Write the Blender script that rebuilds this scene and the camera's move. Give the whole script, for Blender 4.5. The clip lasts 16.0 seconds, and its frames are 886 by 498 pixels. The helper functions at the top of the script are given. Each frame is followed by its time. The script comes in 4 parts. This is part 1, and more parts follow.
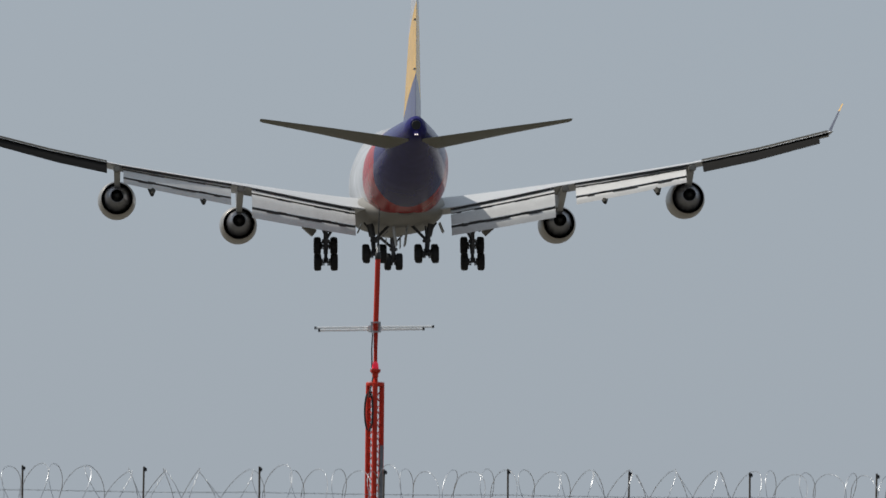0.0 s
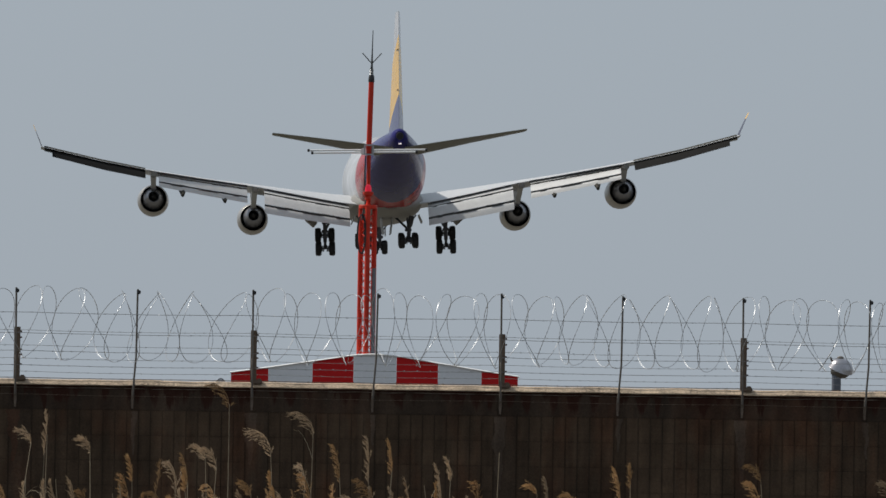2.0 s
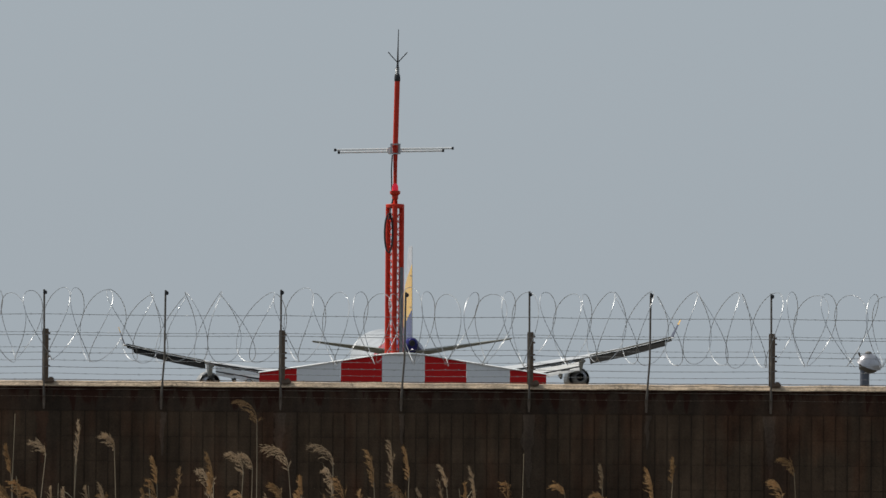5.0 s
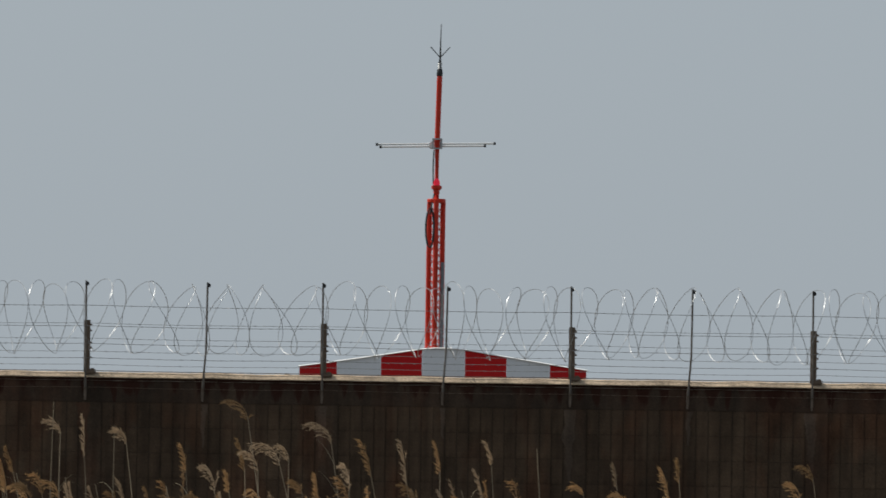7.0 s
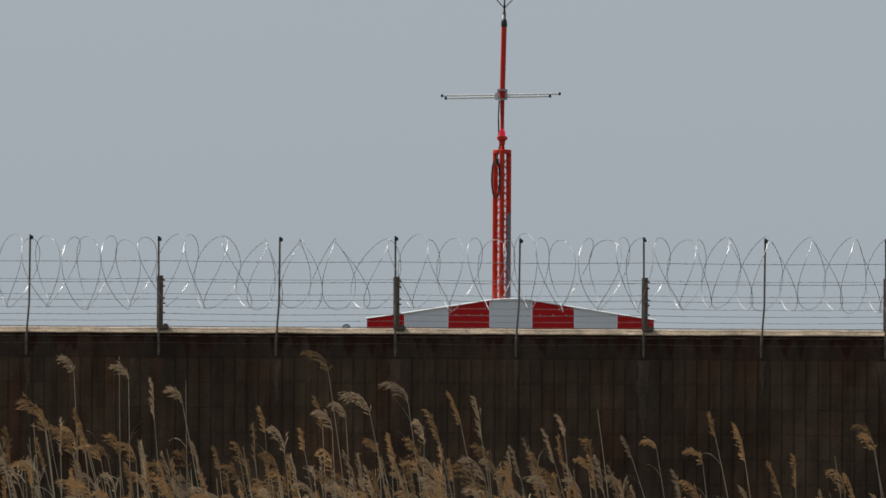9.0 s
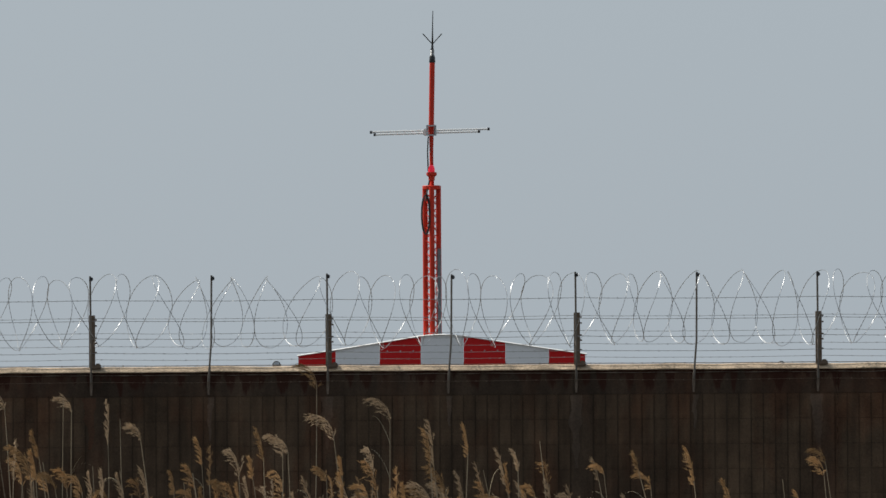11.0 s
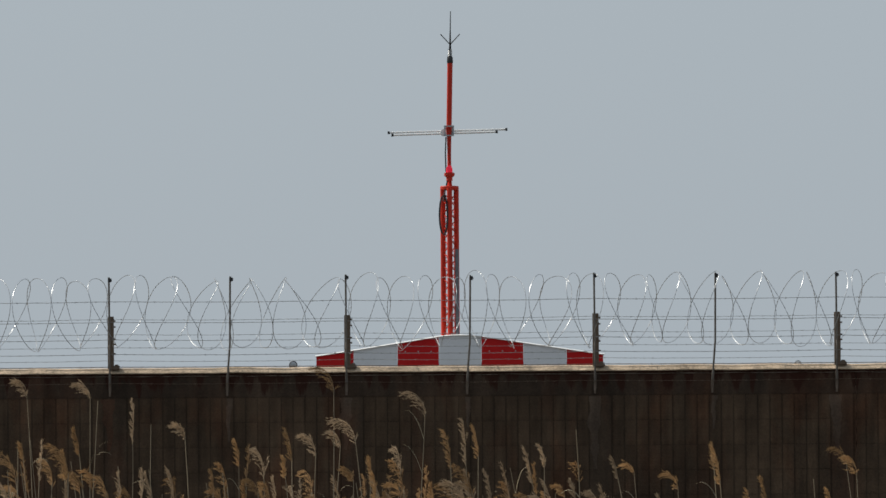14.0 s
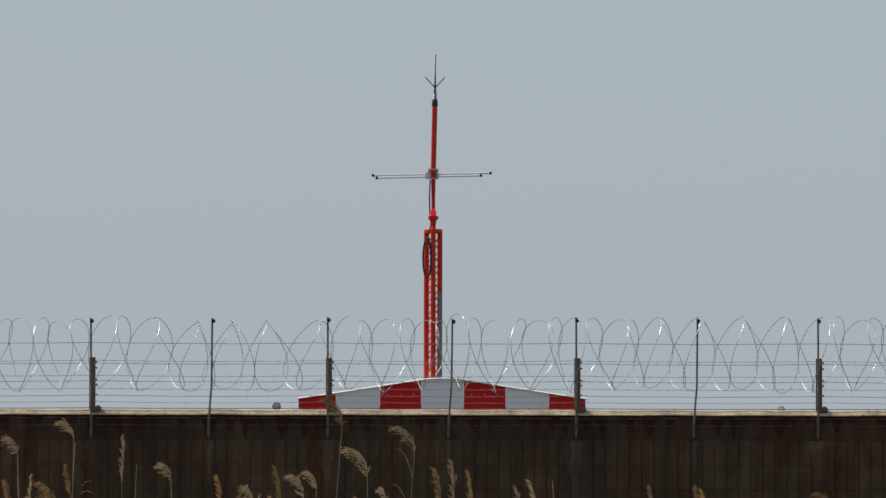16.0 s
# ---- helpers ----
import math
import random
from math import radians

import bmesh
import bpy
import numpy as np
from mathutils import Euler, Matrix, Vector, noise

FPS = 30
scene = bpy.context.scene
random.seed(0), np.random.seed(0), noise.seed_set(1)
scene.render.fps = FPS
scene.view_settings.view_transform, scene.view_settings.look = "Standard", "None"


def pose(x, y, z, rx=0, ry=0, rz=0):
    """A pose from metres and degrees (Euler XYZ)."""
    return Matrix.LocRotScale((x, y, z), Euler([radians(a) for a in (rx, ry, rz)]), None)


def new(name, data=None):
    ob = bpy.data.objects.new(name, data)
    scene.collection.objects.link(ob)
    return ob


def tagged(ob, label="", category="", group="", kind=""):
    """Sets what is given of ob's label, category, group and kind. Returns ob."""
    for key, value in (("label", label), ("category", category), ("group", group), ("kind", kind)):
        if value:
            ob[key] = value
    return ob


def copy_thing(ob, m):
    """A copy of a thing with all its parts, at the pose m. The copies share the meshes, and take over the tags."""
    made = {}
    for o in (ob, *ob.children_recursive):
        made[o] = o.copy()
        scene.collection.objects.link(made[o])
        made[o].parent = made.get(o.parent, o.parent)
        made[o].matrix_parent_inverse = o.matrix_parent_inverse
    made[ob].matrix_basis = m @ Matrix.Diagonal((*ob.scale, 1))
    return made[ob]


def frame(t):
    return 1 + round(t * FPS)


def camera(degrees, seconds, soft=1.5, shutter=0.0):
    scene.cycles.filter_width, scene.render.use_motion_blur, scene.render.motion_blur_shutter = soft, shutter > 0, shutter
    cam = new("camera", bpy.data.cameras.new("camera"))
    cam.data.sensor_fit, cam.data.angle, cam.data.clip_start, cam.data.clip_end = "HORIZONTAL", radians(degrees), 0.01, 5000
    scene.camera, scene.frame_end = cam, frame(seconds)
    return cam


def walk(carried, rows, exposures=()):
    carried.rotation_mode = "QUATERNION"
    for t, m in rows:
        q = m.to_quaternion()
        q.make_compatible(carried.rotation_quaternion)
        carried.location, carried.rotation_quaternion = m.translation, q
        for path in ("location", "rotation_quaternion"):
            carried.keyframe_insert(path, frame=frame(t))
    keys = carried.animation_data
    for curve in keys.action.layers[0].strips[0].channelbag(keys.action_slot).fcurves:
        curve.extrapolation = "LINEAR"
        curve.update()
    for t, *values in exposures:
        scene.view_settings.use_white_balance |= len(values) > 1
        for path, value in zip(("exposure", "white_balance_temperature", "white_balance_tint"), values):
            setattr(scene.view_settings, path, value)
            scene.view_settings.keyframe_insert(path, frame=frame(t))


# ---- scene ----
cam = camera(5.44, 16.0, soft=1.5, shutter=0.25)


def aim(x, z, yaw, pitch, roll):
    """Pose of the hand-held camera: place, heading, tilt and lean in degrees."""
    return Matrix.Translation((x, 0, z)) @ pose(0, 0, 0, 0, 0, yaw) @ pose(0, 0, 0, 90 + pitch) @ pose(0, 0, 0, 0, 0, roll)


walk(cam, [
    (0, aim(0.241, 1.531, -0.246, 3.309, 0.625)),
    (0.1, aim(0.236, 1.534, -0.259, 3.204, 0.563)),
    (0.2, aim(0.231, 1.537, -0.269, 3.117, 0.742)),
    (0.3, aim(0.227, 1.540, -0.292, 3.017, 0.704)),
    (0.4, aim(0.223, 1.542, -0.312, 2.924, 0.865)),
    (0.5, aim(0.214, 1.546, -0.339, 2.852, 0.743)),
    (0.6, aim(0.210, 1.544, -0.335, 2.801, 0.851)),
    (0.7, aim(0.202, 1.542, -0.345, 2.743, 0.639)),
    (0.8, aim(0.192, 1.545, -0.317, 2.661, 0.701)),
    (0.9, aim(0.181, 1.554, -0.303, 2.578, 0.625)),
    (1, aim(0.175, 1.568, -0.306, 2.492, 0.622)),
    (1.1, aim(0.168, 1.574, -0.303, 2.398, 0.810)),
    (1.2, aim(0.164, 1.578, -0.313, 2.310, 0.670)),
    (1.3, aim(0.165, 1.581, -0.317, 2.237, 1.042)),
    (1.4, aim(0.172, 1.581, -0.321, 2.167, 0.831)),
    (1.5, aim(0.183, 1.581, -0.330, 2.165, 0.839)),
    (1.7, aim(0.183, 1.583, -0.340, 2.216, 0.911)),
    (2, aim(0.186, 1.575, -0.324, 2.206, 0.894)),
    (2.2, aim(0.187, 1.576, -0.246, 2.200, 1.018)),
    (2.5, aim(0.198, 1.561, -0.184, 2.263, 0.900)),
    (2.7, aim(0.200, 1.558, -0.142, 2.263, 1.051)),
    (3, aim(0.221, 1.548, -0.128, 2.309, 0.803)),
    (3.2, aim(0.216, 1.551, -0.167, 2.330, 0.671)),
    (5.3, aim(0.180, 1.570, -0.155, 2.151, 0.412)),
    (5.5, aim(0.178, 1.557, -0.126, 2.121, 0.467)),
    (5.8, aim(0.174, 1.552, -0.078, 2.107, 0.196)),
    (6, aim(0.172, 1.548, -0.039, 2.117, 0.186)),
    (6.2, aim(0.168, 1.547, 0.012, 2.150, 0.042)),
    (6.3, aim(0.165, 1.546, 0.037, 2.185, 0.132)),
    (6.5, aim(0.162, 1.544, 0.064, 2.212, 0.208)),
    (6.7, aim(0.147, 1.543, 0.080, 2.230, 0.359)),
    (6.8, aim(0.140, 1.542, 0.086, 2.220, 0.408)),
    (7, aim(0.126, 1.541, 0.073, 2.175, 0.888)),
    (7.2, aim(0.090, 1.550, -0.022, 2.137, 1.014)),
    (7.3, aim(0.072, 1.555, -0.032, 2.181, 0.945)),
    (7.5, aim(0.036, 1.564, -0.017, 2.304, 0.820)),
    (7.6, aim(0.018, 1.572, 0.190, 2.338, 0.617)),
    (7.7, aim(0.000, 1.580, 0.405, 2.321, 0.638)),
    (7.8, aim(-0.018, 1.588, 0.532, 2.138, 0.972)),
    (7.9, aim(-0.036, 1.596, 0.545, 2.069, 1.149)),
    (8, aim(-0.054, 1.604, 0.377, 2.089, 1.330)),
    (8.1, aim(-0.063, 1.602, 0.186, 2.260, 1.626)),
    (8.2, aim(-0.072, 1.600, -0.044, 2.254, 1.391)),
    (8.3, aim(-0.080, 1.598, 0.028, 2.276, 1.453)),
    (8.4, aim(-0.089, 1.596, 0.064, 2.251, 1.502)),
    (8.5, aim(-0.098, 1.593, 0.114, 2.153, 1.399)),
    (8.6, aim(-0.100, 1.592, 0.199, 2.116, 0.969)),
    (8.7, aim(-0.101, 1.591, 0.370, 2.114, 0.917)),
    (8.8, aim(-0.103, 1.589, 0.407, 2.030, 0.742)),
    (8.9, aim(-0.105, 1.588, 0.417, 1.924, 0.403)),
    (9, aim(-0.106, 1.586, 0.390, 1.853, 0.301)),
    (9.1, aim(-0.104, 1.590, 0.355, 1.822, 0.160)),
    (9.2, aim(-0.101, 1.594, 0.357, 1.795, 0.007)),
    (9.3, aim(-0.098, 1.598, 0.340, 1.776, -0.234)),
    (9.4, aim(-0.096, 1.602, 0.116, 1.834, -0.319)),
    (9.5, aim(-0.093, 1.606, -0.127, 2.029, -0.668)),
    (9.7, aim(-0.105, 1.615, -0.186, 2.079, -1.191)),
    (11.8, aim(-0.160, 1.597, 0.008, 2.024, 0.438)),
    (12, aim(-0.166, 1.596, 0.001, 1.993, 0.624)),
    (12.2, aim(-0.165, 1.602, -0.008, 1.983, 0.793)),
    (12.5, aim(-0.165, 1.611, 0.027, 2.088, 0.701)),
    (12.7, aim(-0.169, 1.612, 0.086, 2.186, 0.426)),
    (12.8, aim(-0.171, 1.612, 0.109, 2.202, 0.340)),
    (13, aim(-0.176, 1.613, 0.188, 2.194, 0.035)),
    (13.2, aim(-0.174, 1.614, 0.183, 2.105, 0.241)),
    (13.3, aim(-0.174, 1.615, 0.170, 2.064, 0.056)),
    (13.5, aim(-0.173, 1.616, 0.120, 2.058, 0.106)),
    (13.7, aim(-0.174, 1.619, 0.083, 2.049, -0.171)),
    (14, aim(-0.177, 1.623, 0.045, 2.064, -0.390)),
    (14.2, aim(-0.171, 1.627, 0.020, 2.100, -0.447)),
    (14.5, aim(-0.163, 1.634, -0.002, 2.123, -0.695)),
    (14.7, aim(-0.155, 1.632, -0.008, 2.143, -0.771)),
    (15, aim(-0.143, 1.629, -0.023, 2.145, -0.745)),
    (15.2, aim(-0.142, 1.633, -0.070, 2.153, -0.676)),
    (15.5, aim(-0.141, 1.638, -0.116, 2.230, -0.449)),
    (15.7, aim(-0.143, 1.643, -0.074, 2.266, -0.104)),
    (16, aim(-0.146, 1.637, -0.046, 2.324, 0.109)),
], exposures=[(0, 0.0, 6500, 10), (3.2, 0.0, 6530, 10), (5.5, 0.02, 6620, 8.5), (9.1, 0.03, 6640, 8.5), (9.3, 0.14, 6630, 8.5), (9.5, 0.22, 6630, 8.5), (9.7, 0.21, 6630, 8.5), (11.8, 0.15, 6630, 8.5), (16, 0.15, 6630, 8.5)])

# ---- world and sun ----
SUN_DIR = Vector((-0.61, 0.28, 0.74)).normalized()
world = bpy.data.worlds.new("hazy_sky")
scene.world = world
world.use_nodes = True
wn, wl = world.node_tree.nodes, world.node_tree.links
wn.clear()
sky = wn.new("ShaderNodeTexSky")
sky.sky_type, sky.sun_disc = "NISHITA", False
sky.sun_elevation = math.asin(SUN_DIR.z)
sky.sun_rotation = math.atan2(SUN_DIR.x, SUN_DIR.y)
sky.air_density, sky.dust_density, sky.ozone_density = 1.0, 3.0, 1.0
bg_sky, bg_haze, mix_sky, out_sky = wn.new("ShaderNodeBackground"), wn.new("ShaderNodeBackground"), wn.new("ShaderNodeMixShader"), wn.new("ShaderNodeOutputWorld")
bg_sky.inputs[1].default_value = 0.055
bg_haze.inputs[0].default_value = (0.402, 0.462, 0.528, 1)
mix_sky.inputs[0].default_value = 0.8
wl.new(sky.outputs[0], bg_sky.inputs[0])
wl.new(bg_sky.outputs[0], mix_sky.inputs[1])
wl.new(bg_haze.outputs[0], mix_sky.inputs[2])
wl.new(mix_sky.outputs[0], out_sky.inputs[0])
sun = new("sun", bpy.data.lights.new("sun", "SUN"))
sun.data.energy, sun.data.angle, sun.data.color = 3.8, radians(0.6), (1.0, 0.95, 0.87)
sun.matrix_world = SUN_DIR.to_track_quat("Z", "Y").to_matrix().to_4x4()
sun.location = (0, 0, 60)

# ---- materials ----
def material(name, colour, rough=0.7, metal=0.0, vary=0.15, scale=8.0, bump=0.0, bump_scale=60.0, coords="Object", random_tone=0.0, spec=0.5, island=False):
    """A plain procedural surface: base colour broken by stains at one scale and grain at another, with fine relief."""
    m = bpy.data.materials.new(name)
    m.use_nodes = True
    n, l = m.node_tree.nodes, m.node_tree.links
    b = n["Principled BSDF"]
    b.inputs["Roughness"].default_value = rough
    b.inputs["Metallic"].default_value = metal
    b.inputs["Specular IOR Level"].default_value = spec
    tc = n.new("ShaderNodeTexCoord")
    big, fine = n.new("ShaderNodeTexNoise"), n.new("ShaderNodeTexNoise")
    big.inputs["Scale"].default_value, big.inputs["Detail"].default_value = scale, 5
    fine.inputs["Scale"].default_value, fine.inputs["Detail"].default_value = scale * 11, 3
    l.new(tc.outputs[coords], big.inputs["Vector"])
    l.new(tc.outputs[coords], fine.inputs["Vector"])
    add = n.new("ShaderNodeMath")
    add.operation = "ADD"
    l.new(big.outputs[0], add.inputs[0])
    l.new(fine.outputs[0], add.inputs[1])
    rng = n.new("ShaderNodeMapRange")
    rng.inputs[1].default_value, rng.inputs[2].default_value = 0.6, 1.4
    rng.inputs[3].default_value, rng.inputs[4].default_value = 1 - vary, 1 + vary
    l.new(add.outputs[0], rng.inputs[0])
    tone = rng.outputs[0]
    if random_tone:
        info = n.new("ShaderNodeNewGeometry" if island else "ShaderNodeObjectInfo")
        r2 = n.new("ShaderNodeMapRange")
        r2.inputs[3].default_value, r2.inputs[4].default_value = 1 - random_tone, 1 + random_tone
        l.new(info.outputs["Random Per Island" if island else "Random"], r2.inputs[0])
        mul = n.new("ShaderNodeMath")
        mul.operation = "MULTIPLY"
        l.new(tone, mul.inputs[0])
        l.new(r2.outputs[0], mul.inputs[1])
        tone = mul.outputs[0]
    scl = n.new("ShaderNodeVectorMath")
    scl.operation = "SCALE"
    scl.inputs[0].default_value = colour
    l.new(tone, scl.inputs["Scale"])
    l.new(scl.outputs[0], b.inputs["Base Color"])
    if bump:
        bn, bt = n.new("ShaderNodeBump"), n.new("ShaderNodeTexNoise")
        bt.inputs["Scale"].default_value, bt.inputs["Detail"].default_value = bump_scale, 6
        l.new(tc.outputs[coords], bt.inputs["Vector"])
        bn.inputs["Strength"].default_value, bn.inputs["Distance"].default_value = bump, 0.02
        l.new(bt.outputs[0], bn.inputs["Height"])
        l.new(bn.outputs[0], b.inputs["Normal"])
    return m


def wall_surface(name, base, random_tone=0.0, island=False, runs=0.0):
    """Old wall concrete: damp blotches, upright dirt streaks and rusty tinges that run on from block to block; runs: rust runs from the coping."""
    m = material(name, base, 0.93, 0.0, 0.3, 5.0, 0.6, 35, "Object", random_tone, 0.25, island)
    n, l = m.node_tree.nodes, m.node_tree.links
    b = n["Principled BSDF"]
    old = b.inputs["Base Color"].links[0].from_socket
    geo = n.new("ShaderNodeNewGeometry")

    def cloud(scale, stretch, lo, hi, out_lo, out_hi, detail=6):
        mp, tex, rng = n.new("ShaderNodeMapping"), n.new("ShaderNodeTexNoise"), n.new("ShaderNodeMapRange")
        mp.inputs["Scale"].default_value = stretch
        tex.inputs["Scale"].default_value, tex.inputs["Detail"].default_value = scale, detail
        l.new(geo.outputs["Position"], mp.inputs[0])
        l.new(mp.outputs[0], tex.inputs["Vector"])
        rng.inputs[1].default_value, rng.inputs[2].default_value = lo, hi
        rng.inputs[3].default_value, rng.inputs[4].default_value = out_lo, out_hi
        l.new(tex.outputs[0], rng.inputs[0])
        return rng.outputs[0]

    blotch = cloud(1.1, (1, 1, 0.8), 0.32, 0.68, 0.68, 1.3)
    streak = cloud(2.6, (3.4, 1, 0.35), 0.3, 0.7, 0.72, 1.25)
    rusty = cloud(1.7, (1.6, 1, 0.6), 0.48, 0.68, 0.0, 0.75)
    tint = pick(n, l, rusty, (1.0, 1.0, 1.0), (1.12, 0.76, 0.62))
    one, two = n.new("ShaderNodeVectorMath"), n.new("ShaderNodeVectorMath")
    one.operation, two.operation = "MULTIPLY", "SCALE"
    l.new(old, one.inputs[0])
    l.new(tint, one.inputs[1])
    l.new(one.outputs[0], two.inputs[0])
    l.new(calc(n, l, "MULTIPLY", blotch, streak), two.inputs["Scale"])
    col = two.outputs[0]
    if runs:
        sep = n.new("ShaderNodeSeparateXYZ")
        l.new(geo.outputs["Position"], sep.inputs[0])
        reach = cloud(3.6, (2.6, 0.2, 0.3), 0.40, 0.72, 0.0, 0.34, 9)
        down = calc(n, l, "SUBTRACT", 4.10, sep.outputs["Z"])
        rng = n.new("ShaderNodeMapRange")
        rng.inputs[1].default_value, rng.inputs[2].default_value, rng.inputs[4].default_value = -0.03, 0.05, runs
        l.new(calc(n, l, "SUBTRACT", reach, down), rng.inputs[0])
        col = pick(n, l, rng.outputs[0], col, (0.030, 0.008, 0.004))
    l.new(col, b.inputs["Base Color"])
    return m


def painted(name, colour_nodes, rough=0.35, spec=0.06):
    """A paint scheme on the airliner: colour_nodes(nodes, links, separate_xyz) returns the colour socket."""
    m = bpy.data.materials.new(name)
    m.use_nodes = True
    n, l = m.node_tree.nodes, m.node_tree.links
    b = n["Principled BSDF"]
    b.inputs["Roughness"].default_value = rough
    b.inputs["Specular IOR Level"].default_value = spec
    tc, sep = n.new("ShaderNodeTexCoord"), n.new("ShaderNodeSeparateXYZ")
    l.new(tc.outputs["Object"], sep.inputs[0])
    dirt = n.new("ShaderNodeTexNoise")
    dirt.inputs["Scale"].default_value, dirt.inputs["Detail"].default_value = 0.7, 6
    l.new(tc.outputs["Object"], dirt.inputs["Vector"])
    rng = n.new("ShaderNodeMapRange")
    rng.inputs[1].default_value, rng.inputs[2].default_value = 0.3, 0.7
    rng.inputs[3].default_value, rng.inputs[4].default_value = 0.85, 1.08
    l.new(dirt.outputs[0], rng.inputs[0])
    scl = n.new("ShaderNodeVectorMath")
    scl.operation = "SCALE"
    l.new(colour_nodes(n, l, sep), scl.inputs[0])
    l.new(rng.outputs[0], scl.inputs["Scale"])
    l.new(scl.outputs[0], b.inputs["Base Color"])
    return m


def calc(n, l, op, a, b):
    """A math node on two sockets or numbers."""
    k = n.new("ShaderNodeMath")
    k.operation = op
    for i, v in enumerate((a, b)):
        if isinstance(v, (int, float)):
            k.inputs[i].default_value = v
        else:
            l.new(v, k.inputs[i])
    return k.outputs[0]


def pick(n, l, fac, a, b):
    """Colour a where fac is 0, b where it is 1."""
    k = n.new("ShaderNodeMix")
    k.data_type = "RGBA"
    l.new(fac, k.inputs["Factor"])
    for s, v in (("A", a), ("B", b)):
        sock = [i for i in k.inputs if i.name == s and i.type == "RGBA"][0]
        if isinstance(v, tuple):
            sock.default_value = (*v, 1)
        else:
            l.new(v, sock)
    return [o for o in k.outputs if o.type == "RGBA"][0]


WHITE, RED, BLUE, YELLOW = (0.46, 0.47, 0.485), (0.42, 0.017, 0.018), (0.028, 0.027, 0.140), (0.82, 0.47, 0.055)


def fuselage_paint(n, l, sep):
    low = calc(n, l, "MAXIMUM", calc(n, l, "SUBTRACT", -2.2, sep.outputs["Z"]), 0.0)
    u = calc(n, l, "SUBTRACT", sep.outputs["Y"], calc(n, l, "MULTIPLY", low, 2.0))
    red = calc(n, l, "LESS_THAN", u, -13.8)
    blue = calc(n, l, "LESS_THAN", u, -21.8)
    return pick(n, l, blue, pick(n, l, red, WHITE, RED), BLUE)


def fin_paint(n, l, sep):
    edge = calc(n, l, "MULTIPLY", calc(n, l, "SUBTRACT", -24.5, sep.outputs["Y"]), 0.27)
    blue = calc(n, l, "LESS_THAN", calc(n, l, "SUBTRACT", sep.outputs["Z"], 0.5), edge)
    top = calc(n, l, "GREATER_THAN", calc(n, l, "ADD", sep.outputs["Z"], calc(n, l, "MULTIPLY", calc(n, l, "ADD", sep.outputs["Y"], 36.0), 0.35)), 8.2)
    return pick(n, l, top, pick(n, l, blue, YELLOW, BLUE), (0.5, 0.5, 0.52))


M_FUSELAGE = painted("fuselage_paint", fuselage_paint, 0.2)
M_FIN = painted("fin_paint", fin_paint, 0.18, 0.2)
M_WING = material("wing_grey_paint", (0.50, 0.51, 0.52), 0.45, 0.0, 0.08, 0.8)
M_FLAP = material("flap_white_paint", (0.53, 0.53, 0.52), 0.4, 0.0, 0.13, 1.2)
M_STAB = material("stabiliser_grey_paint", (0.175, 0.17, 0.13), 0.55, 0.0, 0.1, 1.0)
# the outer wing's underside shade is put into these two dark greys
M_AILERON = material("aileron_shaded_dark_grey", (0.012, 0.0115, 0.011), 0.9, 0.0, 0.15, 1.5, spec=0.1)
M_TRAIL = material("trailing_edge_shaded_grey", (0.036, 0.034, 0.027), 0.75, 0.0, 0.15, 1.5, spec=0.2)
# for dark parts, and for shade put into slots, gaps and ducts
M_DARK = material("dark_parts_and_slot_shade", (0.035, 0.035, 0.035), 0.6, 0.0, 0.2, 2.0)
M_NACELLE = material("nacelle_bare_metal", (0.44, 0.42, 0.39), 0.36, 0.8, 0.08, 1.5)
M_CORE = material("scorched_engine_metal", (0.26, 0.265, 0.29), 0.36, 0.7, 0.25, 3.0)
M_TYREHOLE = material("tyre_rubber_and_exhaust_shade", (0.012, 0.012, 0.014), 0.75, 0.0, 0.2, 4.0)
M_GEAR = material("gear_steel_dark", (0.10, 0.10, 0.11), 0.5, 0.3, 0.2, 4.0)
M_BLUETIP = material("winglet_blue_paint", (0.045, 0.048, 0.085), 0.4, 0.0, 0.1, 1.0)
M_YELLOW = material("winglet_yellow_paint", YELLOW, 0.4, 0.0, 0.1, 1.0)
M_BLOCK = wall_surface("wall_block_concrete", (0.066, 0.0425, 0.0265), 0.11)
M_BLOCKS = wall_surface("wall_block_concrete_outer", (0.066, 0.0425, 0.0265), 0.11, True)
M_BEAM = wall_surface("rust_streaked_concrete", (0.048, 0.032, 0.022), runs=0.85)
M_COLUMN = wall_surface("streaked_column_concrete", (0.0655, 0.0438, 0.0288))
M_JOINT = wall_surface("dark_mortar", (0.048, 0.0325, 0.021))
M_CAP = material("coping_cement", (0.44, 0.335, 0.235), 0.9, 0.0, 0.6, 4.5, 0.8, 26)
M_FAIRING = material("belly_grey_paint", (0.22, 0.21, 0.19), 0.5, 0.0, 0.12, 0.9)
M_POST = material("weathered_angle_post", (0.125, 0.088, 0.062), 0.85, 0.0, 0.45, 9.0, 0.4, 80)
M_SPLASH = material("cement_splashed_strap", (0.125, 0.095, 0.074), 0.9, 0.0, 0.65, 14.0, 0.6, 60)
M_RUN = wall_surface("cement_run", (0.088, 0.062, 0.045))
M_RUSTRUN = wall_surface("rust_run", (0.082, 0.043, 0.026))
M_ROD = material("grey_steel_rod", (0.14, 0.122, 0.105), 0.65, 0.3, 0.4, 9.0)
M_RAZOR = material("galvanised_tape", (0.40, 0.41, 0.42), 0.42, 0.85, 0.2, 10.0)
M_BARB = material("galvanised_wire", (0.23, 0.235, 0.24), 0.55, 0.35, 0.2, 10.0)
M_REDMAST = material("aviation_red_paint", (0.52, 0.030, 0.012), 0.5, 0.0, 0.18, 5.0, spec=0.25)
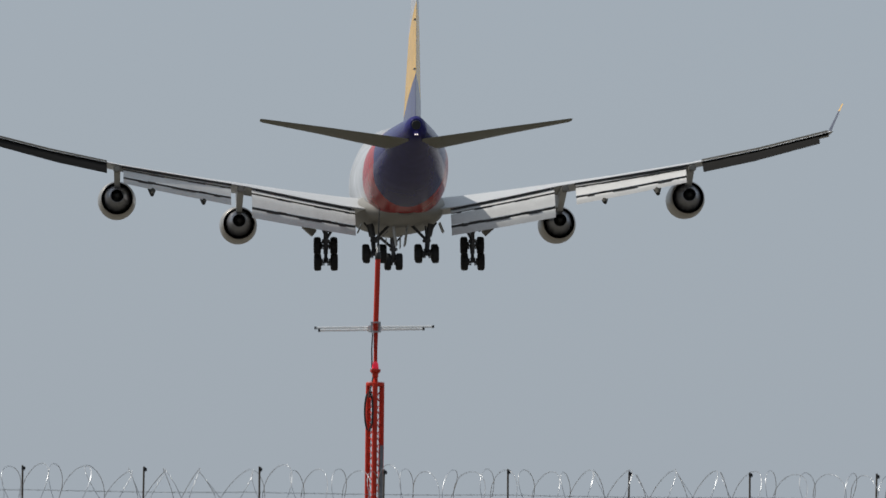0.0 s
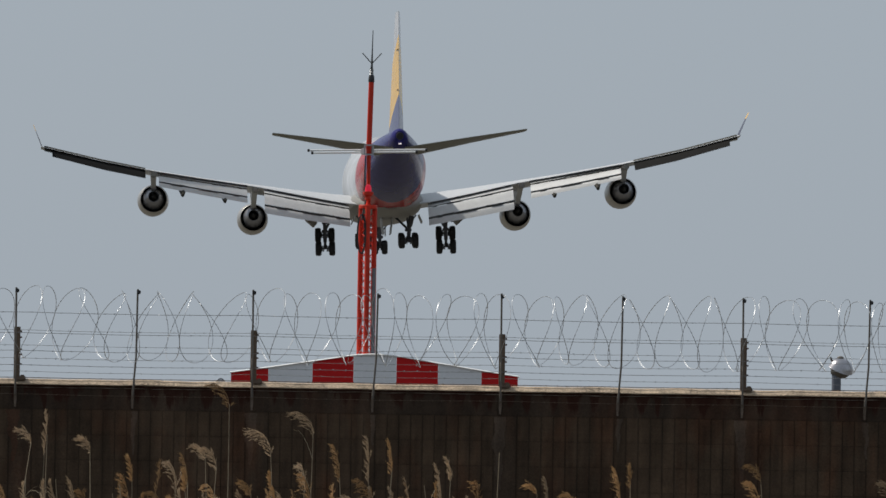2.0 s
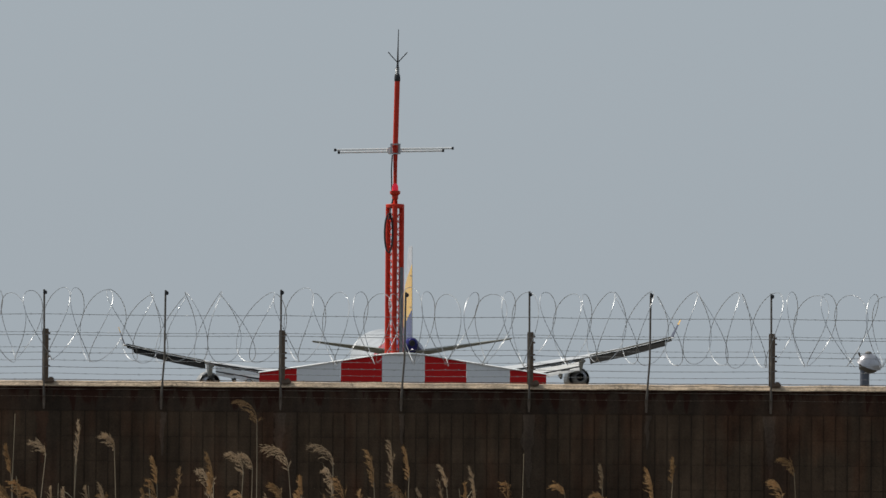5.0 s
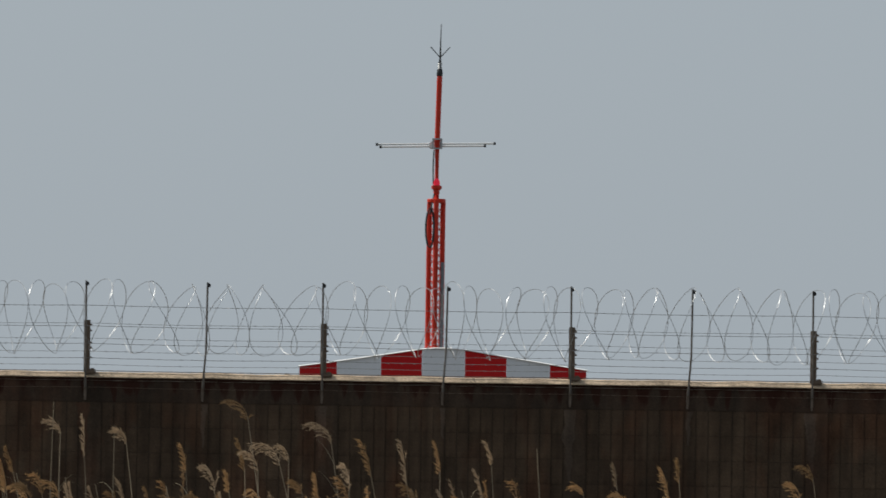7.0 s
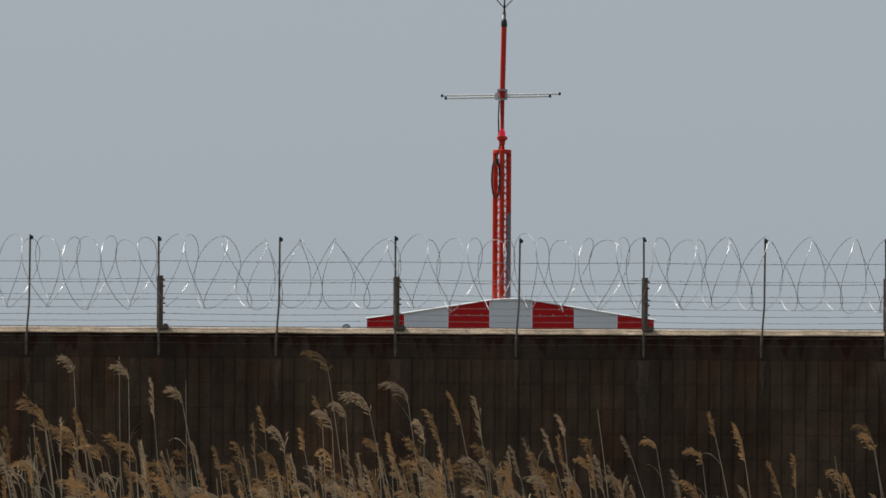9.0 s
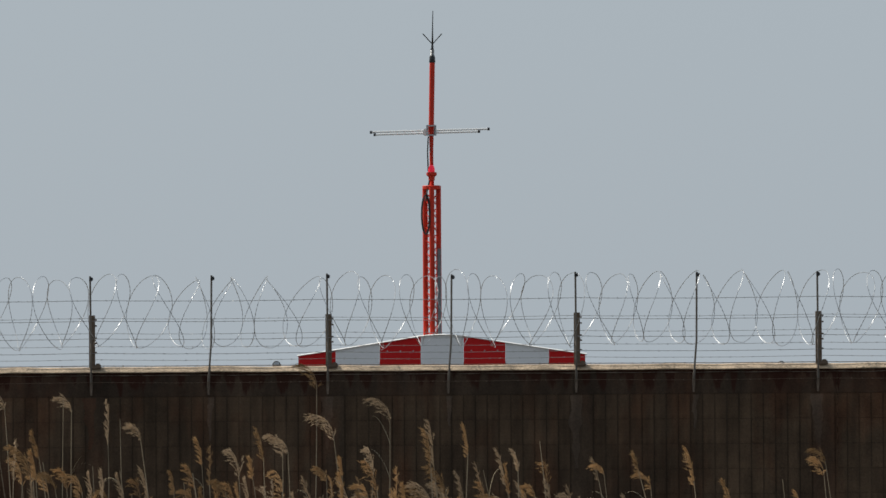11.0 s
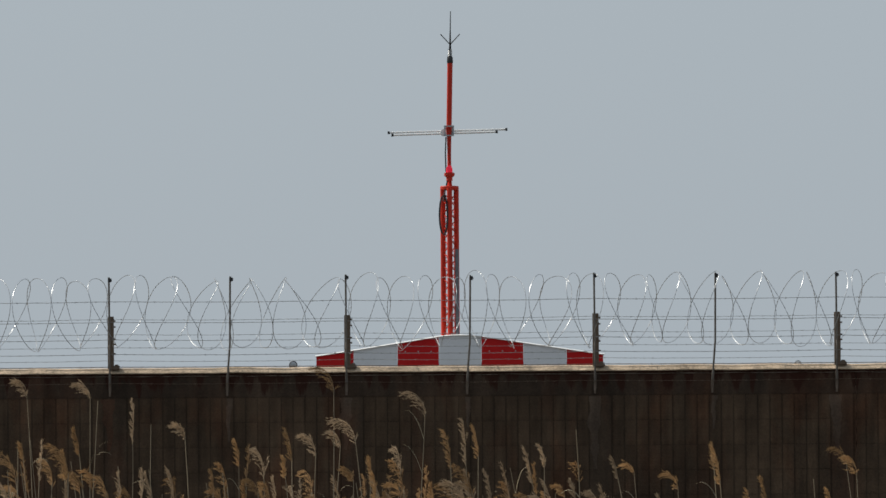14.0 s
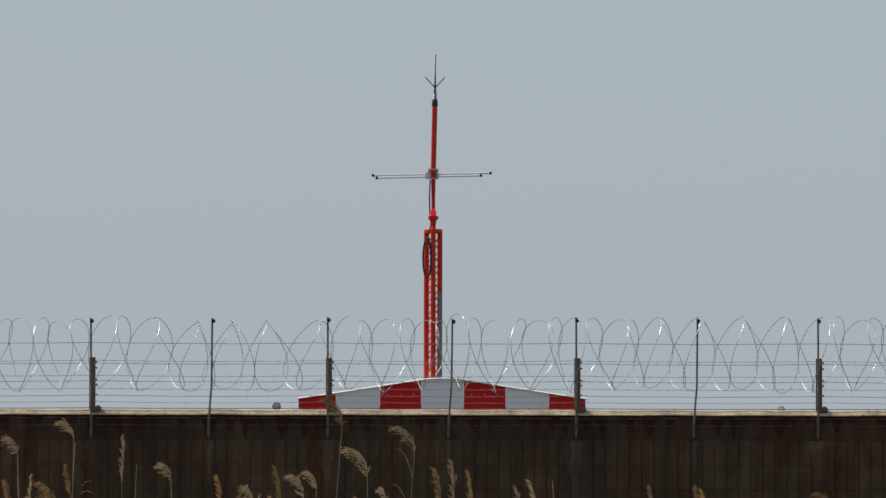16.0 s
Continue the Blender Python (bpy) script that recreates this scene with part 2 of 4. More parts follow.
M_WHITEMAST = material("white_fibreglass", (0.78, 0.78, 0.77), 0.4, 0.0, 0.06, 6.0)
M_BLACK = material("black_rubber", (0.018, 0.018, 0.02), 0.55, 0.0, 0.2, 9.0)
M_GALV = material("galvanised_steel", (0.36, 0.37, 0.38), 0.42, 0.75, 0.2, 12.0)
M_CONDUIT = material("dull_grey_conduit", (0.17, 0.17, 0.185), 0.55, 0.4, 0.25, 9.0)
M_HOOD = material("dull_aluminium", (0.42, 0.41, 0.43), 0.3, 0.8, 0.3, 7.0)
M_POLE = material("dark_blue_grey_pole_paint", (0.10, 0.11, 0.14), 0.5, 0.1, 0.15, 3.0)
M_HUTRED = material("shelter_red_paint", (0.47, 0.012, 0.013), 0.6, 0.0, 0.12, 2.0, spec=0.15)
M_HUTWHITE = material("shelter_white_paint", (0.66, 0.67, 0.70), 0.5, 0.0, 0.06, 2.0)
M_GROUND = material("dry_ground", (0.10, 0.092, 0.075), 0.95, 0.0, 0.35, 0.3, 0.5, 4.0)
M_STEM = material("reed_straw", (0.22, 0.168, 0.105), 0.8, 0.0, 0.2, 6.0, random_tone=0.25)
M_PLUME = material("reed_plume", (0.335, 0.20, 0.09), 0.9, 0.0, 0.35, 14.0, random_tone=0.4)
M_PALEPLUME = material("reed_plume_bleached", (0.35, 0.25, 0.155), 0.9, 0.0, 0.35, 14.0, random_tone=0.3)
for m in (M_PLUME, M_PALEPLUME):
    # thin silky hairs pass about a third of the light that falls on their far side
    n, l = m.node_tree.nodes, m.node_tree.links
    b, thru, both = n["Principled BSDF"], n.new("ShaderNodeBsdfTranslucent"), n.new("ShaderNodeMixShader")
    l.new(b.inputs["Base Color"].links[0].from_socket, thru.inputs["Color"])
    both.inputs[0].default_value = 0.35
    l.new(b.outputs[0], both.inputs[1])
    l.new(thru.outputs[0], both.inputs[2])
    l.new(both.outputs[0], n["Material Output"].inputs["Surface"])
M_LEAF = material("dry_reed_leaf", (0.38, 0.31, 0.19), 0.8, 0.0, 0.25, 7.0, random_tone=0.25)


def glow(name, colour, strength):
    m = bpy.data.materials.new(name)
    m.use_nodes = True
    b = m.node_tree.nodes["Principled BSDF"]
    b.inputs["Base Color"].default_value = (*colour, 1)
    b.inputs["Emission Color"].default_value = (*colour, 1)
    b.inputs["Emission Strength"].default_value = strength
    return m


M_BEACON = glow("red_beacon_glass", (0.75, 0.01, 0.04), 0.3)
M_TAILLIGHT = glow("white_tail_light", (1.0, 0.9, 0.88), 1.0)


# ---- mesh helpers ----
def part(name, bm, mat, parent, label="", smooth=False):
    """Links a bmesh as one mesh object under a thing or a part."""
    me = bpy.data.meshes.new(name)
    bmesh.ops.recalc_face_normals(bm, faces=bm.faces)
    bm.to_mesh(me)
    bm.free()
    me.materials.append(mat)
    if smooth:
        me.shade_smooth()
        me.set_sharp_from_angle(angle=radians(40))
    ob = new(name, me)
    if parent:
        ob.parent = parent
    return tagged(ob, label)


def thing(name, m, label, category, group="", kind=""):
    ob = new(name)
    ob.matrix_world = m
    ob.empty_display_size = 0.1
    return tagged(ob, label, category, group, kind)


def box(bm, c, s, m=None, bevel=0.0):
    """A box with centre c and size s, its edges rounded by bevel."""
    made = bmesh.ops.create_cube(bm, size=1.0)["verts"]
    bmesh.ops.scale(bm, vec=s, verts=made)
    bmesh.ops.translate(bm, vec=c, verts=made)
    if bevel:
        edges = list({e for v in made for e in v.link_edges})
        made = list({v for v in made} | {v for v in bmesh.ops.bevel(bm, geom=edges, offset=bevel, segments=2, affect="EDGES")["verts"]})
        made = [v for v in made if v.is_valid]
    if m is not None:
        bmesh.ops.transform(bm, matrix=m, verts=made)
    return bm


def tube(bm, points, radius, n=8, taper=None, cap=True):
    """A tube along points; taper: a radius for each point."""
    pts = [Vector(p) for p in points]
    rings = []
    for i, p in enumerate(pts):
        d = (pts[min(i + 1, len(pts) - 1)] - pts[max(i - 1, 0)]).normalized()
        q = d.to_track_quat("Z", "Y")
        r = taper[i] if taper else radius
        rings.append([bm.verts.new(p + q @ Vector((r * math.cos(a), r * math.sin(a), 0))) for a in (2 * math.pi * k / n for k in range(n))])
    for a, b in zip(rings, rings[1:]):
        for k in range(n):
            bm.faces.new((a[k], a[(k + 1) % n], b[(k + 1) % n], b[k]))
    if cap:
        bm.faces.new(rings[0][::-1])
        bm.faces.new(rings[-1])
    return bm


def lathe(bm, profile, c=(0, 0, 0), axis="Y", n=32, closed=False):
    """A body of revolution: profile of (along, radius) round the axis through c."""
    rings = []
    for s, r in profile:
        ring = []
        for k in range(n):
            a = 2 * math.pi * k / n
            u, v = r * math.cos(a), r * math.sin(a)
            p = {"Y": (u, s, v), "Z": (u, v, s), "X": (s, u, v)}[axis]
            ring.append(bm.verts.new(Vector(p) + Vector(c)))
        rings.append(ring)
    pairs = list(zip(rings, rings[1:])) + ([(rings[-1], rings[0])] if closed else [])
    for a, b in pairs:
        for k in range(n):
            bm.faces.new((a[k], a[(k + 1) % n], b[(k + 1) % n], b[k]))
    if not closed:
        bm.faces.new(rings[0][::-1])
        bm.faces.new(rings[-1])
    return bm


def loft(bm, loops, caps=True):
    """A skin over closed loops of equally many points."""
    rings = [[bm.verts.new(p) for p in loop] for loop in loops]
    n = len(rings[0])
    for a, b in zip(rings, rings[1:]):
        for k in range(n):
            bm.faces.new((a[k], a[(k + 1) % n], b[(k + 1) % n], b[k]))
    if caps:
        bm.faces.new(rings[0][::-1])
        bm.faces.new(rings[-1])
    return bm


FOIL = [(0.0, 0.0), (0.02, 0.022), (0.1, 0.045), (0.3, 0.06), (0.55, 0.05), (0.8, 0.025), (1.0, 0.003),
        (1.0, -0.003), (0.8, -0.018), (0.55, -0.035), (0.3, -0.045), (0.1, -0.036), (0.02, -0.018)]


def foil(x, y_front, z_front, chord, drop, thick=1.0):
    """A wing section at span x: from its front edge back along the chord, falling by drop degrees."""
    c, s = math.cos(radians(drop)), math.sin(radians(drop))
    return [(x, y_front - (u * c + w * thick * s) * chord, z_front + (-u * s + w * thick * c) * chord) for u, w in FOIL]


# ---- ground ----
bm = bmesh.new()
bmesh.ops.create_grid(bm, x_segments=24, y_segments=24, size=3500)
bmesh.ops.translate(bm, vec=(0, 1200, 0), verts=bm.verts)
ground = part("ground", bm, M_GROUND, None, "flat dry brown ground around the airfield")
tagged(ground, kind="structure", category="ground")

# ---- boundary wall ----
WALL_Y, CAP_TOP, CAP_LOW, BEAM_LOW = 108.0, 4.155, 4.095, 3.81
BLOCK_W, BLOCK_H = 0.1375, 0.29
bm = bmesh.new()
box(bm, (0, WALL_Y + 0.1, CAP_LOW / 2), (60, 0.2, CAP_LOW))
wall = part("wall_boundary", bm, M_JOINT, None, "tall weathered brown concrete block wall with a cement coping")
tagged(wall, kind="structure", category="wall")
bm = bmesh.new()
box(bm, (0, WALL_Y + 0.1, (CAP_LOW + BEAM_LOW) / 2), (60, 0.217, CAP_LOW - BEAM_LOW - 0.003), bevel=0.002)
part("ring_beam", bm, M_BEAM, wall, "stained concrete beam under the coping")
rnd = random.Random(4)
for i in range(-26, 27):
    # sloped cement coping in lengths, its front edge rounded over the wall face
    bm = bmesh.new()
    w, x = 1.12, i * 1.12
    secs = []
    for k in range(9):
        xx = x - w / 2 + w * k / 8
        o = 0.010 * noise.noise(Vector((xx * 2.1, 3, 7))) + 0.004 * noise.noise(Vector((xx * 14, 5, 1)))
        y = WALL_Y - 0.045 + 0.01 * noise.noise(Vector((xx * 3.3, 1, 2)))
        secs.append([(xx, y, CAP_LOW - 0.004 + o * 0.7), (xx, y - 0.002, CAP_LOW + 0.006 + o), (xx, y + 0.018, CAP_LOW + 0.024 + o), (xx, y + 0.046, CAP_LOW + 0.046 + o), (xx, y + 0.08, CAP_TOP + o),
                     (xx, y + 0.15, CAP_TOP + 0.006 + o), (xx, y + 0.3, CAP_TOP - 0.02 + o), (xx, y + 0.3, CAP_LOW)])
    loft(bm, secs)
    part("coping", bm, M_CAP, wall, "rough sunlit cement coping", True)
    bm = bmesh.new()
    secs = []
    for k in range(25):
        xx = x - w / 2 + w * k / 24
        h = 0.0035 + 0.006 * max(-0.4, noise.noise(Vector((xx * 6, 2, 4))))
        z = CAP_LOW - 0.036 + 0.008 * noise.noise(Vector((xx * 3, 9, 4)))
        secs.append([(xx, WALL_Y - 0.004, z - h), (xx, WALL_Y - 0.019, z - h), (xx, WALL_Y - 0.016, z + h), (xx, WALL_Y - 0.004, z + h)])
    loft(bm, secs)
    part("mortar_lip", bm, M_SPLASH, wall, "ragged mortar lip under the coping")

# ---- fence on the wall ----
POSTS = (-12.43, -9.66, -6.89, -4.117, -1.377, 1.5, 4.30, 7.07, 9.84, 12.6)
RODS = (-13.9, -11.1, -8.40, -5.63, -2.736, 0.042, 2.882, 5.745, 8.5, 11.3)
for n_post, x in enumerate(POSTS):
    t = thing("fence_post", Matrix.Translation((x, WALL_Y - 0.02, CAP_TOP)), "short weathered steel angle post on the wall coping", "fence post", "posts on the wall")
    bm = bmesh.new()
    box(bm, (0, 0.0, 0.30), (0.072, 0.012, 0.605), bevel=0.003)
    box(bm, (-0.03, 0.035, 0.30), (0.012, 0.07, 0.605), bevel=0.003)
    part("upright", bm, M_POST, t)
    bm = bmesh.new()
    box(bm, (0.045, 0.03, 0.0), (0.12, 0.13, 0.04), bevel=0.012)
    box(bm, (0.065, 0.03, 0.025), (0.07, 0.1, 0.04), bevel=0.014)
    part("mortar_foot", bm, M_POST, t)
    for h in (0.55, 0.48, 0.34, 0.28, 0.17):
        bm = bmesh.new()
        box(bm, (0.046, -0.006, h), (0.022, 0.03, 0.02), bevel=0.004)
        part("wire_clip", bm, M_POST, t)
lean = random.Random(8)
for x in sorted(RODS + tuple(p - 0.012 for p in POSTS)):
    near = min(abs(x - p) for p in POSTS) < 0.1
    tip = lean.uniform(-0.015, 0.02) + (0.045 if not near else -0.012)
    t = thing("razor_wire_post", Matrix.Translation((x, WALL_Y - 0.09, 3.98)), "thin grey steel rod fixed to the wall face, holding razor wire", "fence post", "rods on the wall")
    bm = bmesh.new()
    top = 1.235 + lean.uniform(-0.01, 0.012)
    tube(bm, [(-0.035 if not near else 0, 0, 0), (0, 0, 0.45), (tip * 0.2, 0, top - 0.05), (tip * 0.25, 0.0, top)], 0.0115, 8)
    part("rod", bm, M_ROD, t, smooth=True)
    bm = bmesh.new()
    box(bm, (tip * 0.25 + 0.012, 0, top - 0.035), (0.045, 0.04, 0.045), bevel=0.008)
    part("wire_hook", bm, M_BLACK, t)
    bm = bmesh.new()
    tube(bm, [(-0.036 if not near else -0.002, 0.06, -0.15), (-0.036 if not near else -0.001, 0.05, -0.06), (-0.03 if not near else 0, 0.012, 0.06), (-0.02 if not near else 0, 0.004, 0.13)], 0.016, 7, [0.012, 0.018, 0.017, 0.012])
    part("mortar_sleeve", bm, M_SPLASH, t, "mottled mortar on the rod's foot")


def barbed(z, y, label, seed, sag=0.012, r=0.0035, mat=None):
    """A barbed wire along the wall: a strand with a slight sag in each bay and a twist of barbs every 12 cm."""
    rr = random.Random(seed)
    bm = bmesh.new()
    pts = []
    for a, b in zip(POSTS, POSTS[1:]):
        for k in range(12):
            u = k / 12
            pts.append((a + (b - a) * u, y + rr.uniform(-0.003, 0.003), z - sag * 4 * u * (1 - u) + rr.uniform(-0.002, 0.002)))
    tube(bm, pts, r, 5)
    x = POSTS[0]
    while x < POSTS[-1]:
        x += rr.uniform(0.1, 0.14)
        seg = max(p for p in POSTS if p <= max(x, POSTS[0]))
        i = min(POSTS.index(seg), len(POSTS) - 2)
        u = (x - POSTS[i]) / (POSTS[i + 1] - POSTS[i])
        c = Vector((x, y, z - sag * 4 * u * (1 - u)))
        d = Vector((rr.uniform(-0.3, 0.3), rr.uniform(-1, 1), rr.uniform(-1, 1))).normalized() * 0.012
        e = Vector((rr.uniform(-0.5, 0.5), rr.uniform(-1, 1), rr.uniform(-1, 1))).normalized() * 0.012
        tube(bm, [c - d, c + d], 0.0017, 3)
        tube(bm, [c - e + Vector((0.008, 0, 0)), c + e + Vector((0.008, 0, 0))], 0.0017, 3)
    w = part("barbed_wire", bm, mat or M_BARB, None, label)
    return tagged(w, category="barbed wire", group="barbed wires on the wall")


for k, z in enumerate((4.69, 4.485, 4.318)):
    barbed(z, WALL_Y - 0.05, "taut galvanised barbed wire strung along the wall posts", k, r=0.0030)
for k, z in enumerate((4.725, 4.55, 4.40, 4.245)):
    barbed(z, WALL_Y + 0.045, "thin barbed wire strung on the rear flange of the posts", 20 + k, r=0.0023)
barbed(4.927, WALL_Y - 0.1, "single barbed wire strung through the razor coil", 50, r=0.0032)
# added strand on the coping stands in for shadow ticks of wires and coil
barbed(CAP_TOP + 0.016, WALL_Y + 0.01, "dark barbed strand on the coping standing in for shadow ticks", 60, sag=0.004, r=0.0042, mat=M_POST)
barbed(CAP_LOW - 0.115, WALL_Y - 0.086, "thin barbed wire stretched along the beam below the coping", 61, sag=0.01, r=0.0016, mat=M_POST)


def coil_run(x0, x1, seed):
    """The concertina's line from x0 to x1. Each loop is clipped to one neighbour at two points and to the other at a third, a third of a turn apart, so that pulled open it zigzags; the clips wander round the coil along the wall."""
    rr = random.Random(seed)
    pts, steps, n = [], 48, 0
    pos, rad, mid, pull, slack = x0, 0.42, 4.80, 0.12, 0.0
    pitch = 0.25
    while pos < x1:
        if n % 2 == 0:
            pitch = rr.uniform(0.18, 0.262)
        r2, m2 = rr.uniform(0.39, 0.445), 4.80 + rr.uniform(-0.03, 0.03)
        a2, s2 = pitch * rr.uniform(0.46, 0.60), 0.02 + rr.uniform(-0.06, 0.06)
        for k in range(steps):
            u = k / steps
            a = 2 * math.pi * (u + n)
            e = u * u * (3 - 2 * u)
            r, m, g, l = rad + (r2 - rad) * e, mid + (m2 - mid) * e, pull + (a2 - pull) * e, slack + (s2 - slack) * e
            clip = radians(36 + 27 * math.cos(2 * math.pi * (pos + pitch * u + 5.0) / 5.4) + 20 * noise.noise(Vector((pos * 1.1 + pitch * u * 1.1, 3.3, 0.7))))
            pts.append(Vector((pos + pitch * u + g * math.cos(1.5 * (a - clip)) + l * math.cos(a), WALL_Y - 0.02 - r * math.sin(a), m + r * math.cos(a))))
        pos, rad, mid, pull, slack, n = pos + pitch, r2, m2, a2, s2, n + 1
    return pts


def razor_coil(pts, seed):
    """The loops of one bay as barbed tape with its blades."""
    rr = random.Random(seed)
    bm, blades = bmesh.new(), bmesh.new()
    tube(bm, pts, 0.0030, 5)
    for a, b in zip(pts, pts[1:]):
        c, d = a.lerp(b, 0.5), (b - a).normalized()
        s = d.cross(Vector((rr.uniform(-0.5, 0.5), 1, rr.uniform(-0.5, 0.5)))).normalized() * 0.0050
        v = [blades.verts.new(q) for q in (c - d * 0.012 - s, c + d * 0.012 - s * 0.8, c + d * 0.01 + s, c - d * 0.01 + s * 0.9, c + d.cross(s).normalized() * 0.003)]
        for f in ((0, 1, 4), (1, 2, 4), (2, 3, 4), (3, 0, 4)):
            blades.faces.new([v[i] for i in f])
    t = thing("razor_wire_coil", Matrix.Identity(4), "shiny galvanised concertina razor wire coil along the wall top", "razor wire", "razor wire coils")
    part("tape", bm, M_RAZOR, t, smooth=True)
    tagged(part("blade_strip", blades, M_RAZOR, t), kind="stuff")


bays = sorted(RODS + POSTS)
run = coil_run(bays[0], bays[-1], 100)
for k, (a, b) in enumerate(zip(bays, bays[1:])):
    # whole turns only, cut where a turn passes its top
    turns = [i for i in range(0, len(run) - 48, 48) if a <= (run[i].x + run[i + 48].x) / 2 < b]
    razor_coil(run[turns[0]:turns[-1] + 49], 200 + k)

# ---- mast behind the wall ----
MX, MY = -0.184, 150.3


def whip_mast():
    t = thing("antenna_mast", Matrix.Translation((MX, MY, 0)), "red lattice mast with a pole, cross-arm antenna and red beacon", "antenna mast")
    w = 0.108
    legs = [(-w, 0.06), (w, 0.06), (0.0, -0.15)]
    for lx, ly in legs:
        bm = bmesh.new()
        tube(bm, [(lx, ly, 0), (lx, ly, 8.02)], 0.042, 10)
        part("lattice_leg", bm, M_REDMAST, t, smooth=True)
    for (ax, ay), (bx, by) in ((legs[0], legs[2]), (legs[2], legs[1]), (legs[1], legs[0])):
        bm = bmesh.new()
        step = 0.105
        tube(bm, [(*((ax, ay) if k % 2 == 0 else (bx, by)), 0.05 + k * step) for k in range(int(7.9 / step) + 1)], 0.014, 6)
        part("lacing", bm, M_REDMAST, t)
    bm = bmesh.new()
    lathe(bm, [(7.99, 0.14), (8.0, 0.15), (8.045, 0.15), (8.055, 0.14)], axis="Z", n=20)
    part("top_plate", bm, M_REDMAST, t)
    bm = bmesh.new()
    tube(bm, [(0, 0, 8.03), (0.0, 0, 9.0), (0.022, 0, 10.06)], 0.043, 16)
    part("pole", bm, M_REDMAST, t, smooth=True)
    bm = bmesh.new()
    lathe(bm, [(10.04, 0.045), (10.05, 0.05), (10.13, 0.046), (10.16, 0.034)], (0.022, 0, 0), "Z", 16)
    part("pole_cap", bm, M_BLACK, t, "black rubber sleeve on the pole tip", True)
    bm = bmesh.new()
    lathe(bm, [(10.15 + 0.012 * k, 0.036 if k % 2 else 0.026) for k in range(10)], (0.023, 0, 0), "Z", 14)
    part("insulator", bm, M_GALV, t, "ribbed grey insulator")
    bm = bmesh.new()
    tube(bm, [(0.024, 0, 10.25), (0.026, 0, 10.33), (0.03, 0, 10.6), (0.036, 0, 10.88)], 0.01, 8, [0.022, 0.016, 0.009, 0.006])
    part("whip", bm, M_BLACK, t)
    for a in (-90, 0, 90, 180):
        bm = bmesh.new()
        c, s = math.sin(radians(a)), math.cos(radians(a))
        tube(bm, [(0.026, 0, 10.34), (0.026 + 0.155 * c, 0.155 * s, 10.51)], 0.009, 6)
        part("radial", bm, M_BLACK, t)
    for dx in (-0.07, 0.07):
        bm = bmesh.new()
        box(bm, (dx, -0.05, 8.945), (0.022, 0.02, 0.17), bevel=0.003)
        part("clamp_bar", bm, M_GALV, t, "galvanised clamp")
    for dz in (-0.075, 0.075):
        bm = bmesh.new()
        box(bm, (0, -0.056, 8.945 + dz), (0.165, 0.02, 0.022), bevel=0.003)
        part("clamp_bar", bm, M_GALV, t, "galvanised clamp")
    bm = bmesh.new()
    box(bm, (0.0, 0.07, 8.945), (0.15, 0.03, 0.15), bevel=0.004)
    part("clamp_plate", bm, M_GALV, t, "galvanised clamp plate")
    bm = bmesh.new()
    lathe(bm, [(-0.05, 0.055), (0.05, 0.06), (0.06, 0.045)], (-0.085, 0.09, 8.925), "Y", 16)
    part("junction_box", bm, M_WHITEMAST, t, "round white junction box")
    for y, dz, l, r, cap in ((0.10, 0.021, -0.975, 0.925, 0.03), (0.075, -0.02, -0.915, 0.77, 0.03)):
        bm = bmesh.new()
        tube(bm, [(l, y, 8.928 + dz - 0.022), (r, y, 8.928 + dz + 0.02)], 0.0165, 10)
        arm = part("cross_arm", bm, M_WHITEMAST, t, "white fibreglass antenna arm", True)
        for e, zz in ((l, -0.022), (r, 0.02)):
            bm = bmesh.new()
            tube(bm, [(e - 0.018, y, 8.928 + dz + zz), (e + 0.018, y, 8.928 + dz + zz)], 0.024, 10)
            part("end_cap", bm, M_BLACK, arm, "black end cap")
    bm = bmesh.new()
    lathe(bm, [(8.12, 0.03), (8.14, 0.05), (8.19, 0.05), (8.22, 0.085), (8.26, 0.085), (8.27, 0.06)], (-0.0, -0.09, 0), "Z", 16)
    part("beacon_base", bm, M_REDMAST, t)
    bm = bmesh.new()
    lathe(bm, [(8.265, 0.052), (8.33, 0.05), (8.37, 0.036), (8.385, 0.015)], (-0.0, -0.09, 0), "Z", 16)
    part("beacon_lens", bm, M_BEACON, t, "glowing red beacon lens", True)
    for k in range(2):
        bm = bmesh.new()
        o = 0.014 * k
        tube(bm, [(-0.105 + 0.064 * math.cos(a) + o, -0.17 - o, 7.58 + (0.31 + 0.01 * k) * math.sin(a)) for a in (2 * math.pi * i / 28 for i in range(29))], 0.009, 6)
        part("cable_coil", bm, M_BLACK, t, "coiled black cable tied to the lattice")
    bm = bmesh.new()
    tube(bm, [(-0.05, -0.05, 8.85), (-0.062, -0.05, 8.6), (-0.055, -0.06, 8.3), (-0.02, -0.1, 8.15)], 0.012, 6)
    tube(bm, [(-0.03, -0.1, 8.15), (-0.07, -0.12, 7.98), (-0.1, -0.16, 7.8)], 0.012, 6)
    part("feed_cable", bm, M_BLACK, t)
    bm = bmesh.new()
    tube(bm, [(0.112, -0.17, 0), (0.112, -0.17, 7.03)], 0.030, 10)
    part("conduit", bm, M_CONDUIT, t, "grey steel conduit pipe", True)


whip_mast()


